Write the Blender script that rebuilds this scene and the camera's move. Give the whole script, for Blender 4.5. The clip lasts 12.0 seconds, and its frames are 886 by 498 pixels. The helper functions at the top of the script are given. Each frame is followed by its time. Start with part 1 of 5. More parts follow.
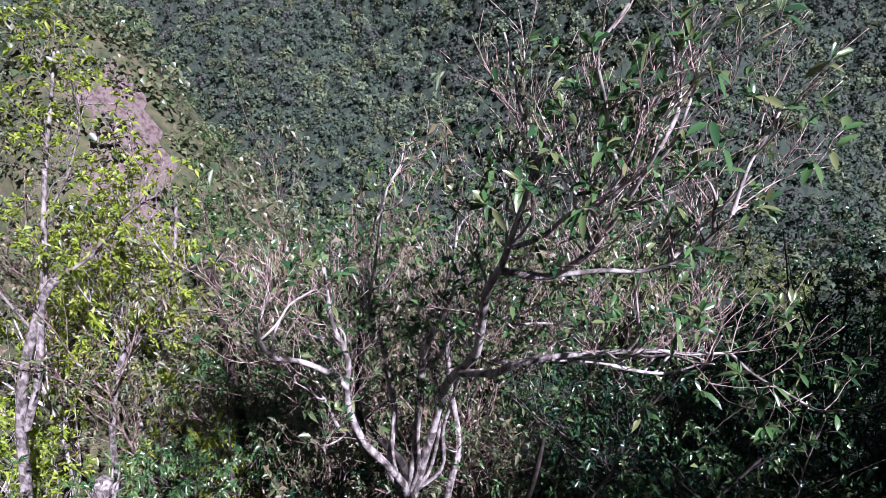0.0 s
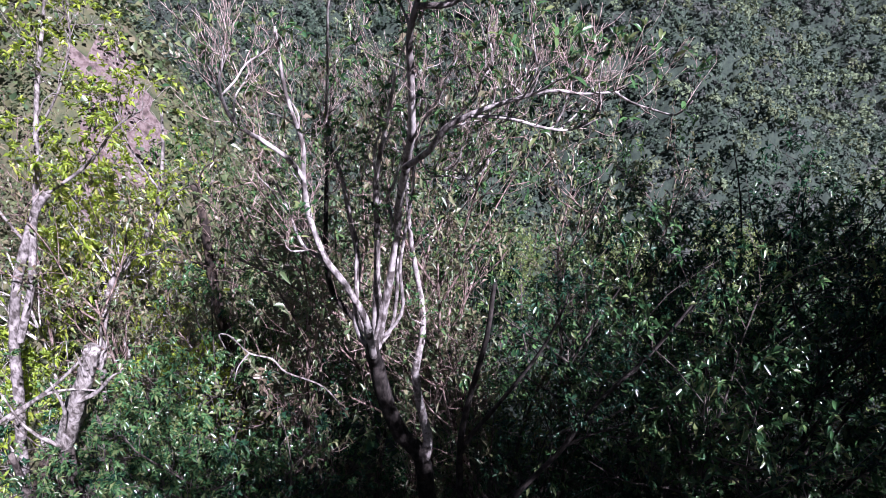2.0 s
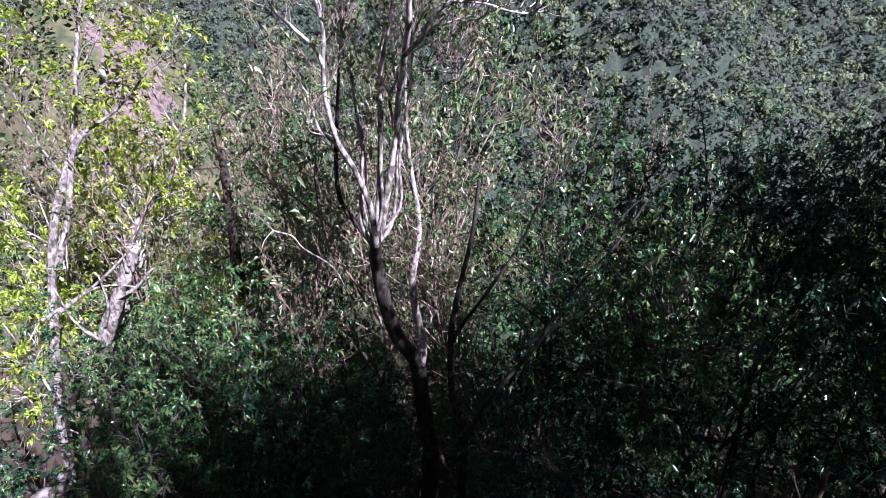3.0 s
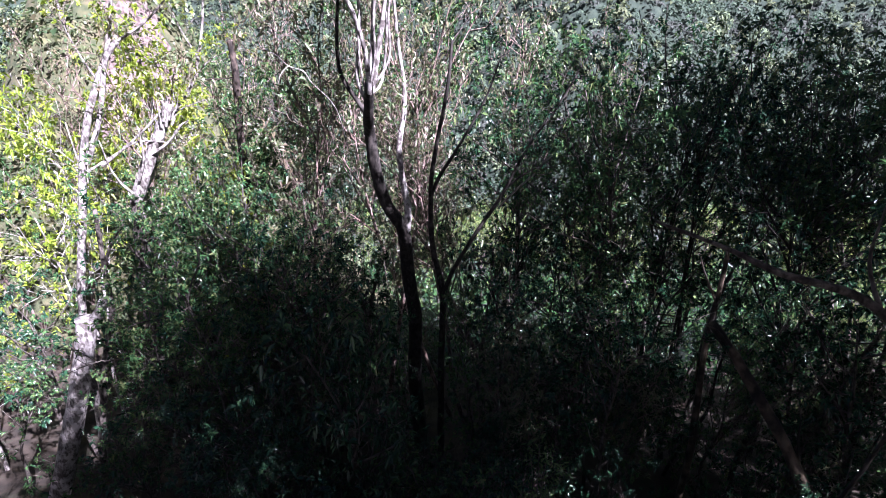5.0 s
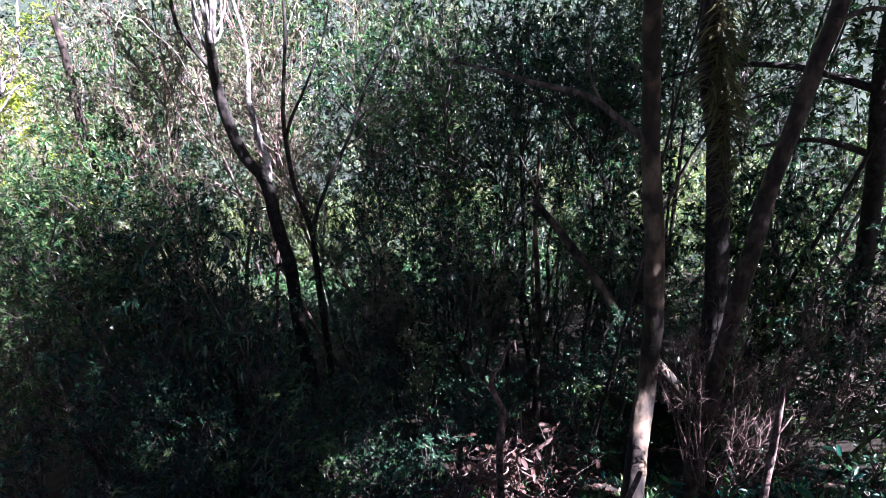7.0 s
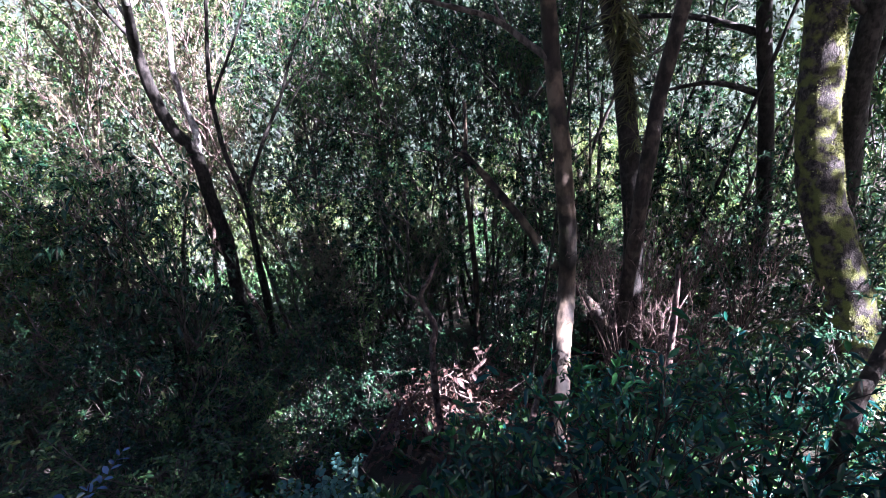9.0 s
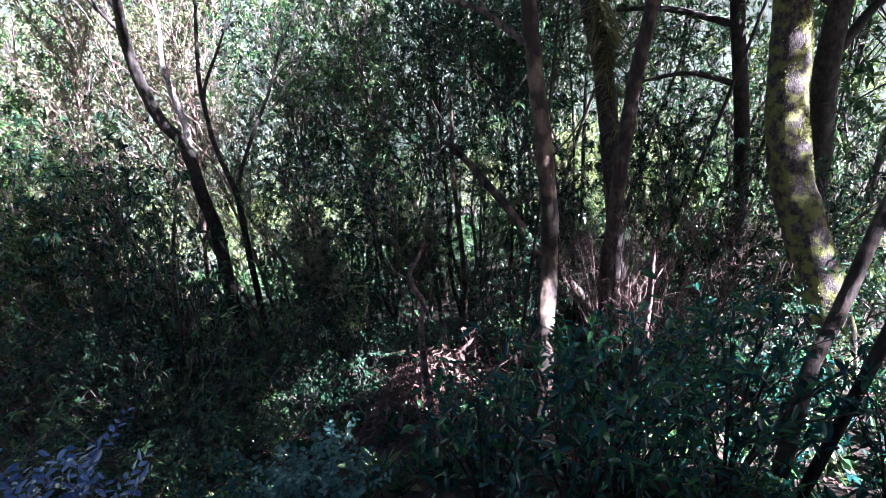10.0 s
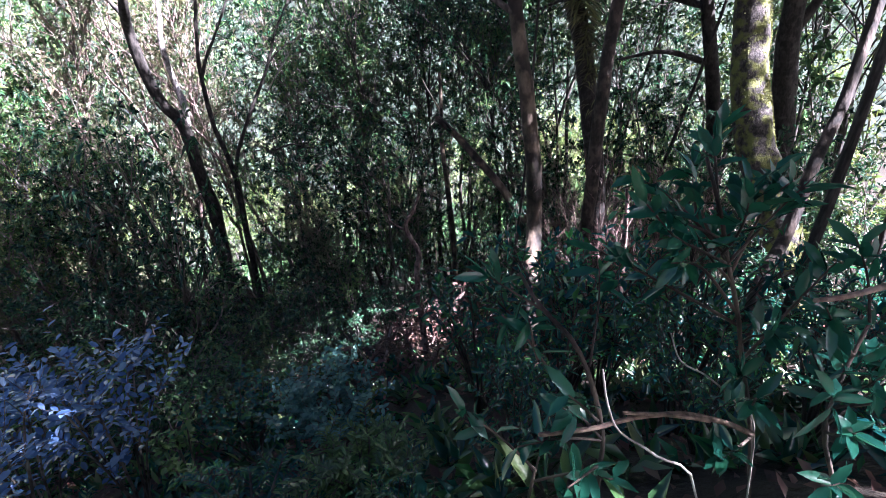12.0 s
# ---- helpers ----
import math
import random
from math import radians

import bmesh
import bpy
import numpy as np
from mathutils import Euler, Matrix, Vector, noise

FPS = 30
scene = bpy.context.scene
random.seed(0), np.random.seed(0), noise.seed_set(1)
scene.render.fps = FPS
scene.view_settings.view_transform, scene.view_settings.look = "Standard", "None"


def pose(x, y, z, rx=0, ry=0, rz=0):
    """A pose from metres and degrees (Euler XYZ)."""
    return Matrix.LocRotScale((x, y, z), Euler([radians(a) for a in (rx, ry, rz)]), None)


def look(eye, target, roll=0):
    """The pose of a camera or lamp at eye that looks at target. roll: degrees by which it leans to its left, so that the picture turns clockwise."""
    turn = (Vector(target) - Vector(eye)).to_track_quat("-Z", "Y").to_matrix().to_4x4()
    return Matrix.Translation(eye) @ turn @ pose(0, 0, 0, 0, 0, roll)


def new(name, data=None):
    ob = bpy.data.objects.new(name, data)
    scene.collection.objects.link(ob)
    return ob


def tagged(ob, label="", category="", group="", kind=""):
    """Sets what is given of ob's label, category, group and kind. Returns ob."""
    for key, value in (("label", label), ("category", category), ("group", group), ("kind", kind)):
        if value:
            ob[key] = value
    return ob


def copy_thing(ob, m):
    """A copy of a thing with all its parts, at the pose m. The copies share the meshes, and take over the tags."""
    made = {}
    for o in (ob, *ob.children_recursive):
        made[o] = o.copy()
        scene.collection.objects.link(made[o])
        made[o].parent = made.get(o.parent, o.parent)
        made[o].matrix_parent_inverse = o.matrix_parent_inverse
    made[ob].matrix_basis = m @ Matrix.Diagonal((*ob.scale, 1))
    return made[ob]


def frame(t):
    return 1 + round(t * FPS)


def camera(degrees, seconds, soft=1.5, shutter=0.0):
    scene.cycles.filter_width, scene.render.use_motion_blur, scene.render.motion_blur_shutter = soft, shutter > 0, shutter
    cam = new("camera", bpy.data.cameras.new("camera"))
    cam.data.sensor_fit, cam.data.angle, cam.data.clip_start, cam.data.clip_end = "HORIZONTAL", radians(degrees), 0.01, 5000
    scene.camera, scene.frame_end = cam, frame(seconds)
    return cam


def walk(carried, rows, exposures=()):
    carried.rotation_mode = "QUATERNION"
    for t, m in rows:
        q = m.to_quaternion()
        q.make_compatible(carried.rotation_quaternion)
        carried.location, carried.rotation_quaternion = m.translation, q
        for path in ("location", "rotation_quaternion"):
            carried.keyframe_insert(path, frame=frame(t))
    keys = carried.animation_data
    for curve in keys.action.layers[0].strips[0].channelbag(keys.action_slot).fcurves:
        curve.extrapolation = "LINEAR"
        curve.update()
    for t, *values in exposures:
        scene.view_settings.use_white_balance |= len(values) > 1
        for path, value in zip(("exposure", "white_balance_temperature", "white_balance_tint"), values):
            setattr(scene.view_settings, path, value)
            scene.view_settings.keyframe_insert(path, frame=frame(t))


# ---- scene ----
cam = camera(78.4, 12.0, soft=0.5)
PATH = [
    (0, (0.353, 0.026, 0.303), (0.296, 1.759, -0.693), -1.7),
    (0.5, (0.333, -0.374, 0.017), (0.273, 1.362, -0.976), -1.6),
    (1, (0.531, -0.553, -0.317), (0.475, 1.184, -1.307), -1.6),
    (1.5, (0.715, -0.78, -0.678), (0.664, 0.956, -1.67), -1.6),
    (1.8, (0.768, -1.205, -0.904), (0.734, 0.538, -1.884), -1.6),
    (2, (0.836, -1.503, -1.039), (0.798, 0.235, -2.027), -1.6),
    (2.4, (0.903, -2.183, -1.319), (0.868, -0.449, -2.316), -1.0),
    (2.5, (0.919, -2.47, -1.434), (0.882, -0.73, -2.418), -1.3),
    (3, (0.955, -3.508, -1.766), (0.919, -1.766, -2.748), -1.3),
    (3.5, (1.049, -4.511, -2.086), (1.011, -2.775, -3.078), -1.4),
    (3.7, (1.132, -4.873, -2.31), (1.086, -3.141, -3.308), -1.5),
    (5.3, (1.097, -7.527, -4.21), (1.136, -5.739, -5.106), -0.7),
    (5.5, (1.118, -7.779, -4.313), (1.187, -5.993, -5.209), -0.8),
    (6, (1.194, -8.37, -4.603), (1.407, -6.593, -5.496), -1.6),
    (6.4, (1.193, -8.834, -4.866), (1.513, -7.066, -5.744), -2.2),
    (6.5, (1.205, -8.898, -4.864), (1.549, -7.143, -5.759), -2.4),
    (7, (1.163, -9.351, -5.123), (1.613, -7.621, -6.02), -3.0),
    (7.2, (1.152, -9.511, -5.23), (1.636, -7.791, -6.128), -3.2),
    (8.8, (1.144, -10.192, -5.921), (1.762, -8.517, -6.825), -3.6),
    (9, (1.157, -10.27, -6.0), (1.785, -8.598, -6.901), -3.7),
    (9.5, (1.199, -10.505, -6.098), (1.852, -8.844, -7.0), -3.8),
    (10, (1.018, -10.671, -6.127), (1.682, -9.014, -7.029), -3.8),
    (10.5, (0.779, -10.843, -6.131), (1.445, -9.187, -7.033), -3.8),
    (11, (0.581, -11.014, -6.244), (1.262, -9.363, -7.144), -3.8),
    (11.5, (0.5, -11.275, -6.344), (1.2, -9.631, -7.243), -3.7),
    (12, (0.494, -11.537, -6.532), (1.203, -9.896, -7.43), -3.7),
]
walk(cam, [(t, look(eye, target, roll)) for t, eye, target, roll in PATH],
     exposures=[(0.0, 1.22, 5520, 32), (1.5, 1.37, 5520, 32), (2.5, 1.62, 5520, 32), (3.7, 1.96, 5520, 32), (5.3, 2.6, 5480, 32),
                (7.0, 3.15, 5460, 31), (9.0, 3.8, 5470, 31), (12.0, 4.0, 5490, 28)])

# ---- world and sun ----
SUN_WAY = Vector((0.50, -0.52, 0.69)).normalized()
world = bpy.data.worlds.new("sky")
scene.world = world
world.use_nodes = True
wn = world.node_tree.nodes
sky = wn.new("ShaderNodeTexSky")
sky.sky_type, sky.sun_disc = "NISHITA", False
sky.sun_elevation = math.asin(SUN_WAY.z)
sky.ozone_density, sky.dust_density = 3.0, 0.4
sky.sun_rotation = math.atan2(SUN_WAY.x, SUN_WAY.y)
world.node_tree.links.new(sky.outputs[0], wn["Background"].inputs[0])
wn["Background"].inputs[1].default_value = 0.005
sun = new("sun", bpy.data.lights.new("sun", "SUN"))
sun.data.energy, sun.data.angle, sun.data.color = 5.0, radians(0.6), (1.0, 0.95, 0.87)
sun.matrix_world = look(SUN_WAY * 60, (0, 0, 0))

# ---- materials ----


def shader(name):
    m = bpy.data.materials.new(name)
    m.use_nodes = True
    return m, m.node_tree.nodes, m.node_tree.links, m.node_tree.nodes["Principled BSDF"]


def ramp(nodes, stops):
    r = nodes.new("ShaderNodeValToRGB")
    while len(r.color_ramp.elements) < len(stops):
        r.color_ramp.elements.new(0.5)
    for e, (p, c) in zip(r.color_ramp.elements, stops):
        e.position, e.color = p, (*c, 1)
    return r


def leaf_material(name, colors, rough=0.24, through_light=0.2, gloss=0.8):
    """Waxy leaf: each leaf takes its own shade, with a thin translucent body."""
    m, n, l, b = shader(name)
    geo = n.new("ShaderNodeNewGeometry")
    obj = n.new("ShaderNodeObjectInfo")
    add = n.new("ShaderNodeMath")
    add.operation = "MULTIPLY_ADD"
    l.new(obj.outputs["Random"], add.inputs[0])
    add.inputs[1].default_value, add.inputs[2].default_value = 0.25, -0.12
    mix = n.new("ShaderNodeMath")
    l.new(geo.outputs["Random Per Island"], mix.inputs[0])
    l.new(add.outputs[0], mix.inputs[1])
    r = ramp(n, [(i / (len(colors) - 1), c) for i, c in enumerate(colors)])
    l.new(mix.outputs[0], r.inputs[0])
    l.new(r.outputs[0], b.inputs["Base Color"])
    b.inputs["Roughness"].default_value = rough
    b.inputs["Specular IOR Level"].default_value = gloss
    tr = n.new("ShaderNodeBsdfTranslucent")
    hs = n.new("ShaderNodeHueSaturation")
    hs.inputs["Hue"].default_value, hs.inputs["Saturation"].default_value, hs.inputs["Value"].default_value = 0.485, 1.0, 1.6
    l.new(r.outputs[0], hs.inputs["Color"])
    l.new(hs.outputs[0], tr.inputs[0])
    mx = n.new("ShaderNodeMixShader")
    mx.inputs[0].default_value = through_light
    l.new(b.outputs[0], mx.inputs[1])
    l.new(tr.outputs[0], mx.inputs[2])
    l.new(mx.outputs[0], n["Material Output"].inputs[0])
    return m


def bark_material(name, dark, light, patch, scale=9.0, moss=None, amount=0.5, bump=0.6, stretch=0.28):
    """Bark with stretched fissures, lichen patches, dark blotches for mottle and twig shadows and, if named, moss."""
    m, n, l, b = shader(name)
    tc = n.new("ShaderNodeTexCoord")
    mp = n.new("ShaderNodeMapping")
    mp.inputs["Scale"].default_value = (1, 1, stretch)
    l.new(tc.outputs["Object"], mp.inputs[0])
    fine = n.new("ShaderNodeTexNoise")
    fine.inputs["Scale"].default_value, fine.inputs["Detail"].default_value = scale * 3, 8
    l.new(mp.outputs[0], fine.inputs[0])
    big = n.new("ShaderNodeTexNoise")
    big.inputs["Scale"].default_value, big.inputs["Detail"].default_value = scale * 0.55, 5
    l.new(tc.outputs["Object"], big.inputs[0])
    r = ramp(n, [(0.3, dark), (0.62, light)])
    l.new(fine.outputs[0], r.inputs[0])
    k = ramp(n, [(0.47, (0, 0, 0)), (0.58, (1, 1, 1))])
    l.new(big.outputs[0], k.inputs[0])
    mx = n.new("ShaderNodeMix")
    mx.data_type = "RGBA"
    l.new(k.outputs[0], mx.inputs["Factor"])
    l.new(r.outputs[0], mx.inputs["A"])
    mx.inputs["B"].default_value = (*patch, 1)
    out = mx.outputs["Result"]
    # dark blotches: bark mottle, with twig shadows painted in
    bl = n.new("ShaderNodeTexNoise")
    bl.inputs["Scale"].default_value, bl.inputs["Detail"].default_value = scale * 1.3, 6
    mp3 = n.new("ShaderNodeMapping")
    mp3.inputs["Location"].default_value, mp3.inputs["Scale"].default_value = (9, 2, 5), (1, 1, 0.6)
    l.new(tc.outputs["Object"], mp3.inputs[0])
    l.new(mp3.outputs[0], bl.inputs[0])
    bk = ramp(n, [(0.47, (1, 1, 1)), (0.6, (0.3, 0.28, 0.27))])
    l.new(bl.outputs[0], bk.inputs[0])
    ml = n.new("ShaderNodeMix")
    ml.data_type, ml.blend_type = "RGBA", "MULTIPLY"
    ml.inputs["Factor"].default_value = 1.0
    l.new(out, ml.inputs["A"])
    l.new(bk.outputs[0], ml.inputs["B"])
    out = ml.outputs["Result"]
    if moss:
        mo = n.new("ShaderNodeTexNoise")
        mo.inputs["Scale"].default_value, mo.inputs["Detail"].default_value = scale * 0.3, 7
        mp2 = n.new("ShaderNodeMapping")
        mp2.inputs["Location"].default_value = (3, 7, 1)
        l.new(tc.outputs["Object"], mp2.inputs[0])
        l.new(mp2.outputs[0], mo.inputs[0])
        kr = ramp(n, [(1 - amount - 0.06, (0, 0, 0)), (1 - amount + 0.06, (1, 1, 1))])
        l.new(mo.outputs[0], kr.inputs[0])
        mm = n.new("ShaderNodeMix")
        mm.data_type = "RGBA"
        l.new(kr.outputs[0], mm.inputs["Factor"])
        l.new(out, mm.inputs["A"])
        mm.inputs["B"].default_value = (*moss, 1)
        out = mm.outputs["Result"]
    l.new(out, b.inputs["Base Color"])
    b.inputs["Roughness"].default_value = 0.85
    bp = n.new("ShaderNodeBump")
    bp.inputs["Strength"].default_value, bp.inputs["Distance"].default_value = bump, 0.02
    l.new(fine.outputs[0], bp.inputs["Height"])
    l.new(bp.outputs[0], b.inputs["Normal"])
    return m


def soil_material(name, colors, scale=1.6):
    m, n, l, b = shader(name)
    tc = n.new("ShaderNodeTexCoord")
    a = n.new("ShaderNodeTexNoise")
    a.inputs["Scale"].default_value, a.inputs["Detail"].default_value = scale, 10
    l.new(tc.outputs["Object"], a.inputs[0])
    r = ramp(n, [(0.3 + 0.4 * i / (len(colors) - 1), c) for i, c in enumerate(colors)])
    l.new(a.outputs[0], r.inputs[0])
    l.new(r.outputs[0], b.inputs["Base Color"])
    b.inputs["Roughness"].default_value = 0.95
    f = n.new("ShaderNodeTexNoise")
    f.inputs["Scale"].default_value, f.inputs["Detail"].default_value = scale * 14, 6
    l.new(tc.outputs["Object"], f.inputs[0])
    bp = n.new("ShaderNodeBump")
    bp.inputs["Strength"].default_value, bp.inputs["Distance"].default_value = 0.8, 0.05
    l.new(f.outputs[0], bp.inputs["Height"])
    l.new(bp.outputs[0], b.inputs["Normal"])
    return m


LEAF_DARK = leaf_material("leaf_dark", [(0.009, 0.026, 0.017), (0.014, 0.047, 0.027), (0.026, 0.08, 0.042), (0.055, 0.12, 0.05)])
LEAF_MID = leaf_material("leaf_mid", [(0.018, 0.052, 0.024), (0.04, 0.105, 0.04), (0.08, 0.172, 0.058), (0.165, 0.195, 0.08)])
LEAF_SLOPE = leaf_material("leaf_slope", [(0.05, 0.095, 0.025), (0.09, 0.15, 0.04), (0.15, 0.21, 0.055), (0.24, 0.25, 0.085)], 0.3, 0.3)
LEAF_FRESH = leaf_material("leaf_fresh", [(0.05, 0.10, 0.04), (0.08, 0.15, 0.055), (0.11, 0.20, 0.07), (0.16, 0.24, 0.09)], 0.25, 0.3)
LEAF_TEAL = leaf_material("leaf_teal", [(0.05, 0.14, 0.135), (0.08, 0.20, 0.19), (0.12, 0.27, 0.24), (0.15, 0.32, 0.27)], 0.2, 0.25, 0.9)
LEAF_LIME = leaf_material("leaf_lime", [(0.12, 0.19, 0.02), (0.21, 0.30, 0.025), (0.31, 0.41, 0.04), (0.38, 0.40, 0.07)], 0.45, 0.4)
LEAF_OLIVE = leaf_material("leaf_olive", [(0.05, 0.09, 0.04), (0.09, 0.135, 0.055), (0.15, 0.165, 0.08), (0.21, 0.165, 0.11)], 0.4, 0.25)
LEAF_DEAD = leaf_material("leaf_dead", [(0.04, 0.018, 0.013), (0.09, 0.036, 0.027), (0.17, 0.075, 0.055), (0.14, 0.085, 0.06)], 0.7, 0.15)
# teal tint here stands for blue sky reflected on the big leaves
LEAF_BIG = leaf_material("leaf_big", [(0.006, 0.046, 0.048), (0.01, 0.07, 0.062), (0.018, 0.10, 0.062), (0.05, 0.17, 0.045)], 0.18, 0.32, 0.9)
# strong blue in this leaf colour imitates the sky's sheen
LEAF_SKY_SHEEN = leaf_material("leaf_sky_sheen", [(0.035, 0.075, 0.17), (0.065, 0.125, 0.28), (0.11, 0.195, 0.40), (0.19, 0.29, 0.52)], 0.15, 0.12, 0.9)
LEAF_STRAP = leaf_material("leaf_strap", [(0.05, 0.055, 0.02), (0.10, 0.10, 0.04), (0.18, 0.16, 0.07), (0.15, 0.18, 0.05)], 0.35, 0.3)
MOSS = leaf_material("moss", [(0.05, 0.06, 0.015), (0.09, 0.10, 0.025), (0.14, 0.15, 0.035), (0.18, 0.18, 0.05)], 0.9, 0.15)
# bluer than the near leaves: haze over the far slope is put into this colour
LEAF_FAR = leaf_material("leaf_far", [(0.03, 0.05, 0.037), (0.042, 0.068, 0.047), (0.056, 0.084, 0.056), (0.075, 0.104, 0.068)], 0.7, 0.08, 0.25)
LEAF_FAR_OLIVE = leaf_material("leaf_far_olive", [(0.05, 0.068, 0.036), (0.07, 0.09, 0.046), (0.09, 0.11, 0.056), (0.115, 0.13, 0.07)], 0.7, 0.08, 0.25)
LEAF_FAR_GREY = leaf_material("leaf_far_grey", [(0.038, 0.046, 0.041), (0.052, 0.06, 0.053), (0.068, 0.075, 0.066), (0.09, 0.093, 0.083)], 0.7, 0.08, 0.25)
LEAF_FAR_LIGHT = leaf_material("leaf_far_light", [(0.075, 0.105, 0.06), (0.10, 0.135, 0.075), (0.125, 0.165, 0.09), (0.15, 0.185, 0.105)], 0.7, 0.08, 0.25)
BARK_PALE = bark_material("bark_pale", (0.15, 0.13, 0.125), (0.45, 0.41, 0.40), (0.55, 0.51, 0.50), 8)
BARK_GREY = bark_material("bark_grey", (0.075, 0.065, 0.06), (0.25, 0.225, 0.22), (0.33, 0.30, 0.29), 8)
# near-black bark of dark trees, and painted shade on the spreading tree's trunk
BARK_BLACK_AND_SHADE = bark_material("bark_black_and_shade", (0.01, 0.008, 0.007), (0.034, 0.027, 0.024), (0.055, 0.046, 0.042), 9)
BARK_DARK = bark_material("bark_dark", (0.035, 0.028, 0.025), (0.12, 0.10, 0.09), (0.17, 0.145, 0.13), 9)
BARK_BROWN = bark_material("bark_brown", (0.012, 0.008, 0.007), (0.04, 0.028, 0.022), (0.085, 0.062, 0.05), 7, None, 0.5, 1.0)
BARK_TAN = bark_material("bark_tan", (0.10, 0.06, 0.045), (0.24, 0.155, 0.12), (0.30, 0.21, 0.17), 12)
BARK_PEEL = bark_material("bark_peel", (0.01, 0.008, 0.007), (0.038, 0.027, 0.022), (0.17, 0.125, 0.09), 3.2, (0.075, 0.085, 0.035), 0.33, 1.0, 0.4)
BARK_MOSS = bark_material("bark_moss", (0.014, 0.011, 0.01), (0.055, 0.043, 0.04), (0.10, 0.082, 0.076), 15, (0.16, 0.17, 0.045), 0.47, 1.0, 0.6)
TWIG = bark_material("twig_grey", (0.12, 0.095, 0.09), (0.28, 0.235, 0.225), (0.36, 0.32, 0.31), 14)
DEADWOOD = bark_material("deadwood", (0.14, 0.12, 0.11), (0.36, 0.33, 0.31), (0.42, 0.39, 0.375), 9, None, 0.5, 0.9)
TWIG_PINK = bark_material("twig_pink", (0.20, 0.14, 0.125), (0.47, 0.35, 0.315), (0.55, 0.44, 0.41), 14)
TWIG_TAN = bark_material("twig_tan", (0.09, 0.06, 0.052), (0.25, 0.175, 0.15), (0.33, 0.25, 0.225), 14)
DEADBARK = bark_material("dead_bark", (0.07, 0.04, 0.032), (0.22, 0.13, 0.105), (0.34, 0.24, 0.20), 8, None, 0.5, 1.0)
TWIG_RED = bark_material("twig_red", (0.055, 0.03, 0.027), (0.155, 0.095, 0.083), (0.26, 0.185, 0.168), 14)
SOIL = soil_material("forest_floor", [(0.016, 0.013, 0.01), (0.035, 0.026, 0.019), (0.055, 0.04, 0.03), (0.03, 0.038, 0.02)])
CLAY = soil_material("bare_clay", [(0.05, 0.036, 0.033), (0.12, 0.085, 0.08), (0.20, 0.155, 0.15), (0.08, 0.075, 0.045)], 4.0)
SCRUB = soil_material("dry_scrub", [(0.03, 0.04, 0.018), (0.06, 0.07, 0.034), (0.09, 0.09, 0.045), (0.125, 0.105, 0.065)], 2.2)
GROWTH_AND_GAP_SHADE = soil_material("far_undergrowth_and_gap_shade", [(0.012, 0.021, 0.016), (0.023, 0.037, 0.026), (0.036, 0.05, 0.034)], 0.9)

# ---- geometry helpers ----
rng = np.random.default_rng(11)


def reseed(n):
    global rng
    rng = np.random.default_rng(n)


def unit(v):
    v = np.asarray(v, float)
    return v / (np.linalg.norm(v, axis=-1, keepdims=True) + 1e-9)


def smooth_line(pts, steps=4):
    """Catmull-Rom through the points."""
    p = np.asarray(pts, float)
    q = np.vstack([2 * p[0] - p[1], p, 2 * p[-1] - p[-2]])
    t = np.linspace(0, 1, steps, endpoint=False)[:, None]
    out = []
    for i in range(len(p) - 1):
        a, b, c, d = q[i:i + 4]
        out.append(0.5 * (2 * b + (c - a) * t + (2 * a - 5 * b + 4 * c - d) * t**2 + (3 * b - a - 3 * c + d) * t**3))
    return np.vstack(out + [p[-1:]])


class Wood:
    """Collects tapered tubes into one mesh."""

    def __init__(self):
        self.v, self.f, self.n = [], [], 0

    def tube(self, pts, r0, r1, sides=6, lumpy=0.0, power=1.0, ridge=0.0):
        p = np.asarray(pts, float)
        k = len(p)
        t = unit(np.gradient(p, axis=0))
        a = unit(np.cross(t, (0.31, 0.52, 0.13) if abs(t[:, 2]).mean() > 0.6 else (0, 0, 1)))
        b = np.cross(t, a)
        s = np.linspace(0, 1, k)
        r = r1 + (r0 - r1) * (1 - s) ** power
        ang = np.arange(sides) * 2 * math.pi / sides
        rad = r[:, None] * (1 + lumpy * rng.normal(size=(k, sides)))
        if ridge:
            for i in range(k):
                for m in range(sides):
                    c = Vector((math.cos(ang[m]) * 2.2, math.sin(ang[m]) * 2.2, float(p[i, 2]) * 1.3))
                    rad[i, m] *= 1 + ridge * (noise.noise(c) + 0.6 * noise.noise(c * 2.7))
        ring = p[:, None] + rad[..., None] * (np.cos(ang)[None, :, None] * a[:, None] + np.sin(ang)[None, :, None] * b[:, None])
        self.v.append(ring.reshape(-1, 3))
        i, j = np.meshgrid(np.arange(k - 1), np.arange(sides), indexing="ij")
        j2 = (j + 1) % sides
        quad = np.stack([i * sides + j, i * sides + j2, (i + 1) * sides + j2, (i + 1) * sides + j], -1).reshape(-1, 4) + self.n
        self.f += quad.tolist()
        self.f.append([self.n + (k - 1) * sides + m for m in range(sides)])
        self.n += k * sides

    def mesh(self, name, mat):
        me = bpy.data.meshes.new(name)
        me.from_pydata(np.vstack(self.v).tolist(), [], self.f)
        me.materials.append(mat)
        me.polygons.foreach_set("use_smooth", np.ones(len(me.polygons), bool))
        return me


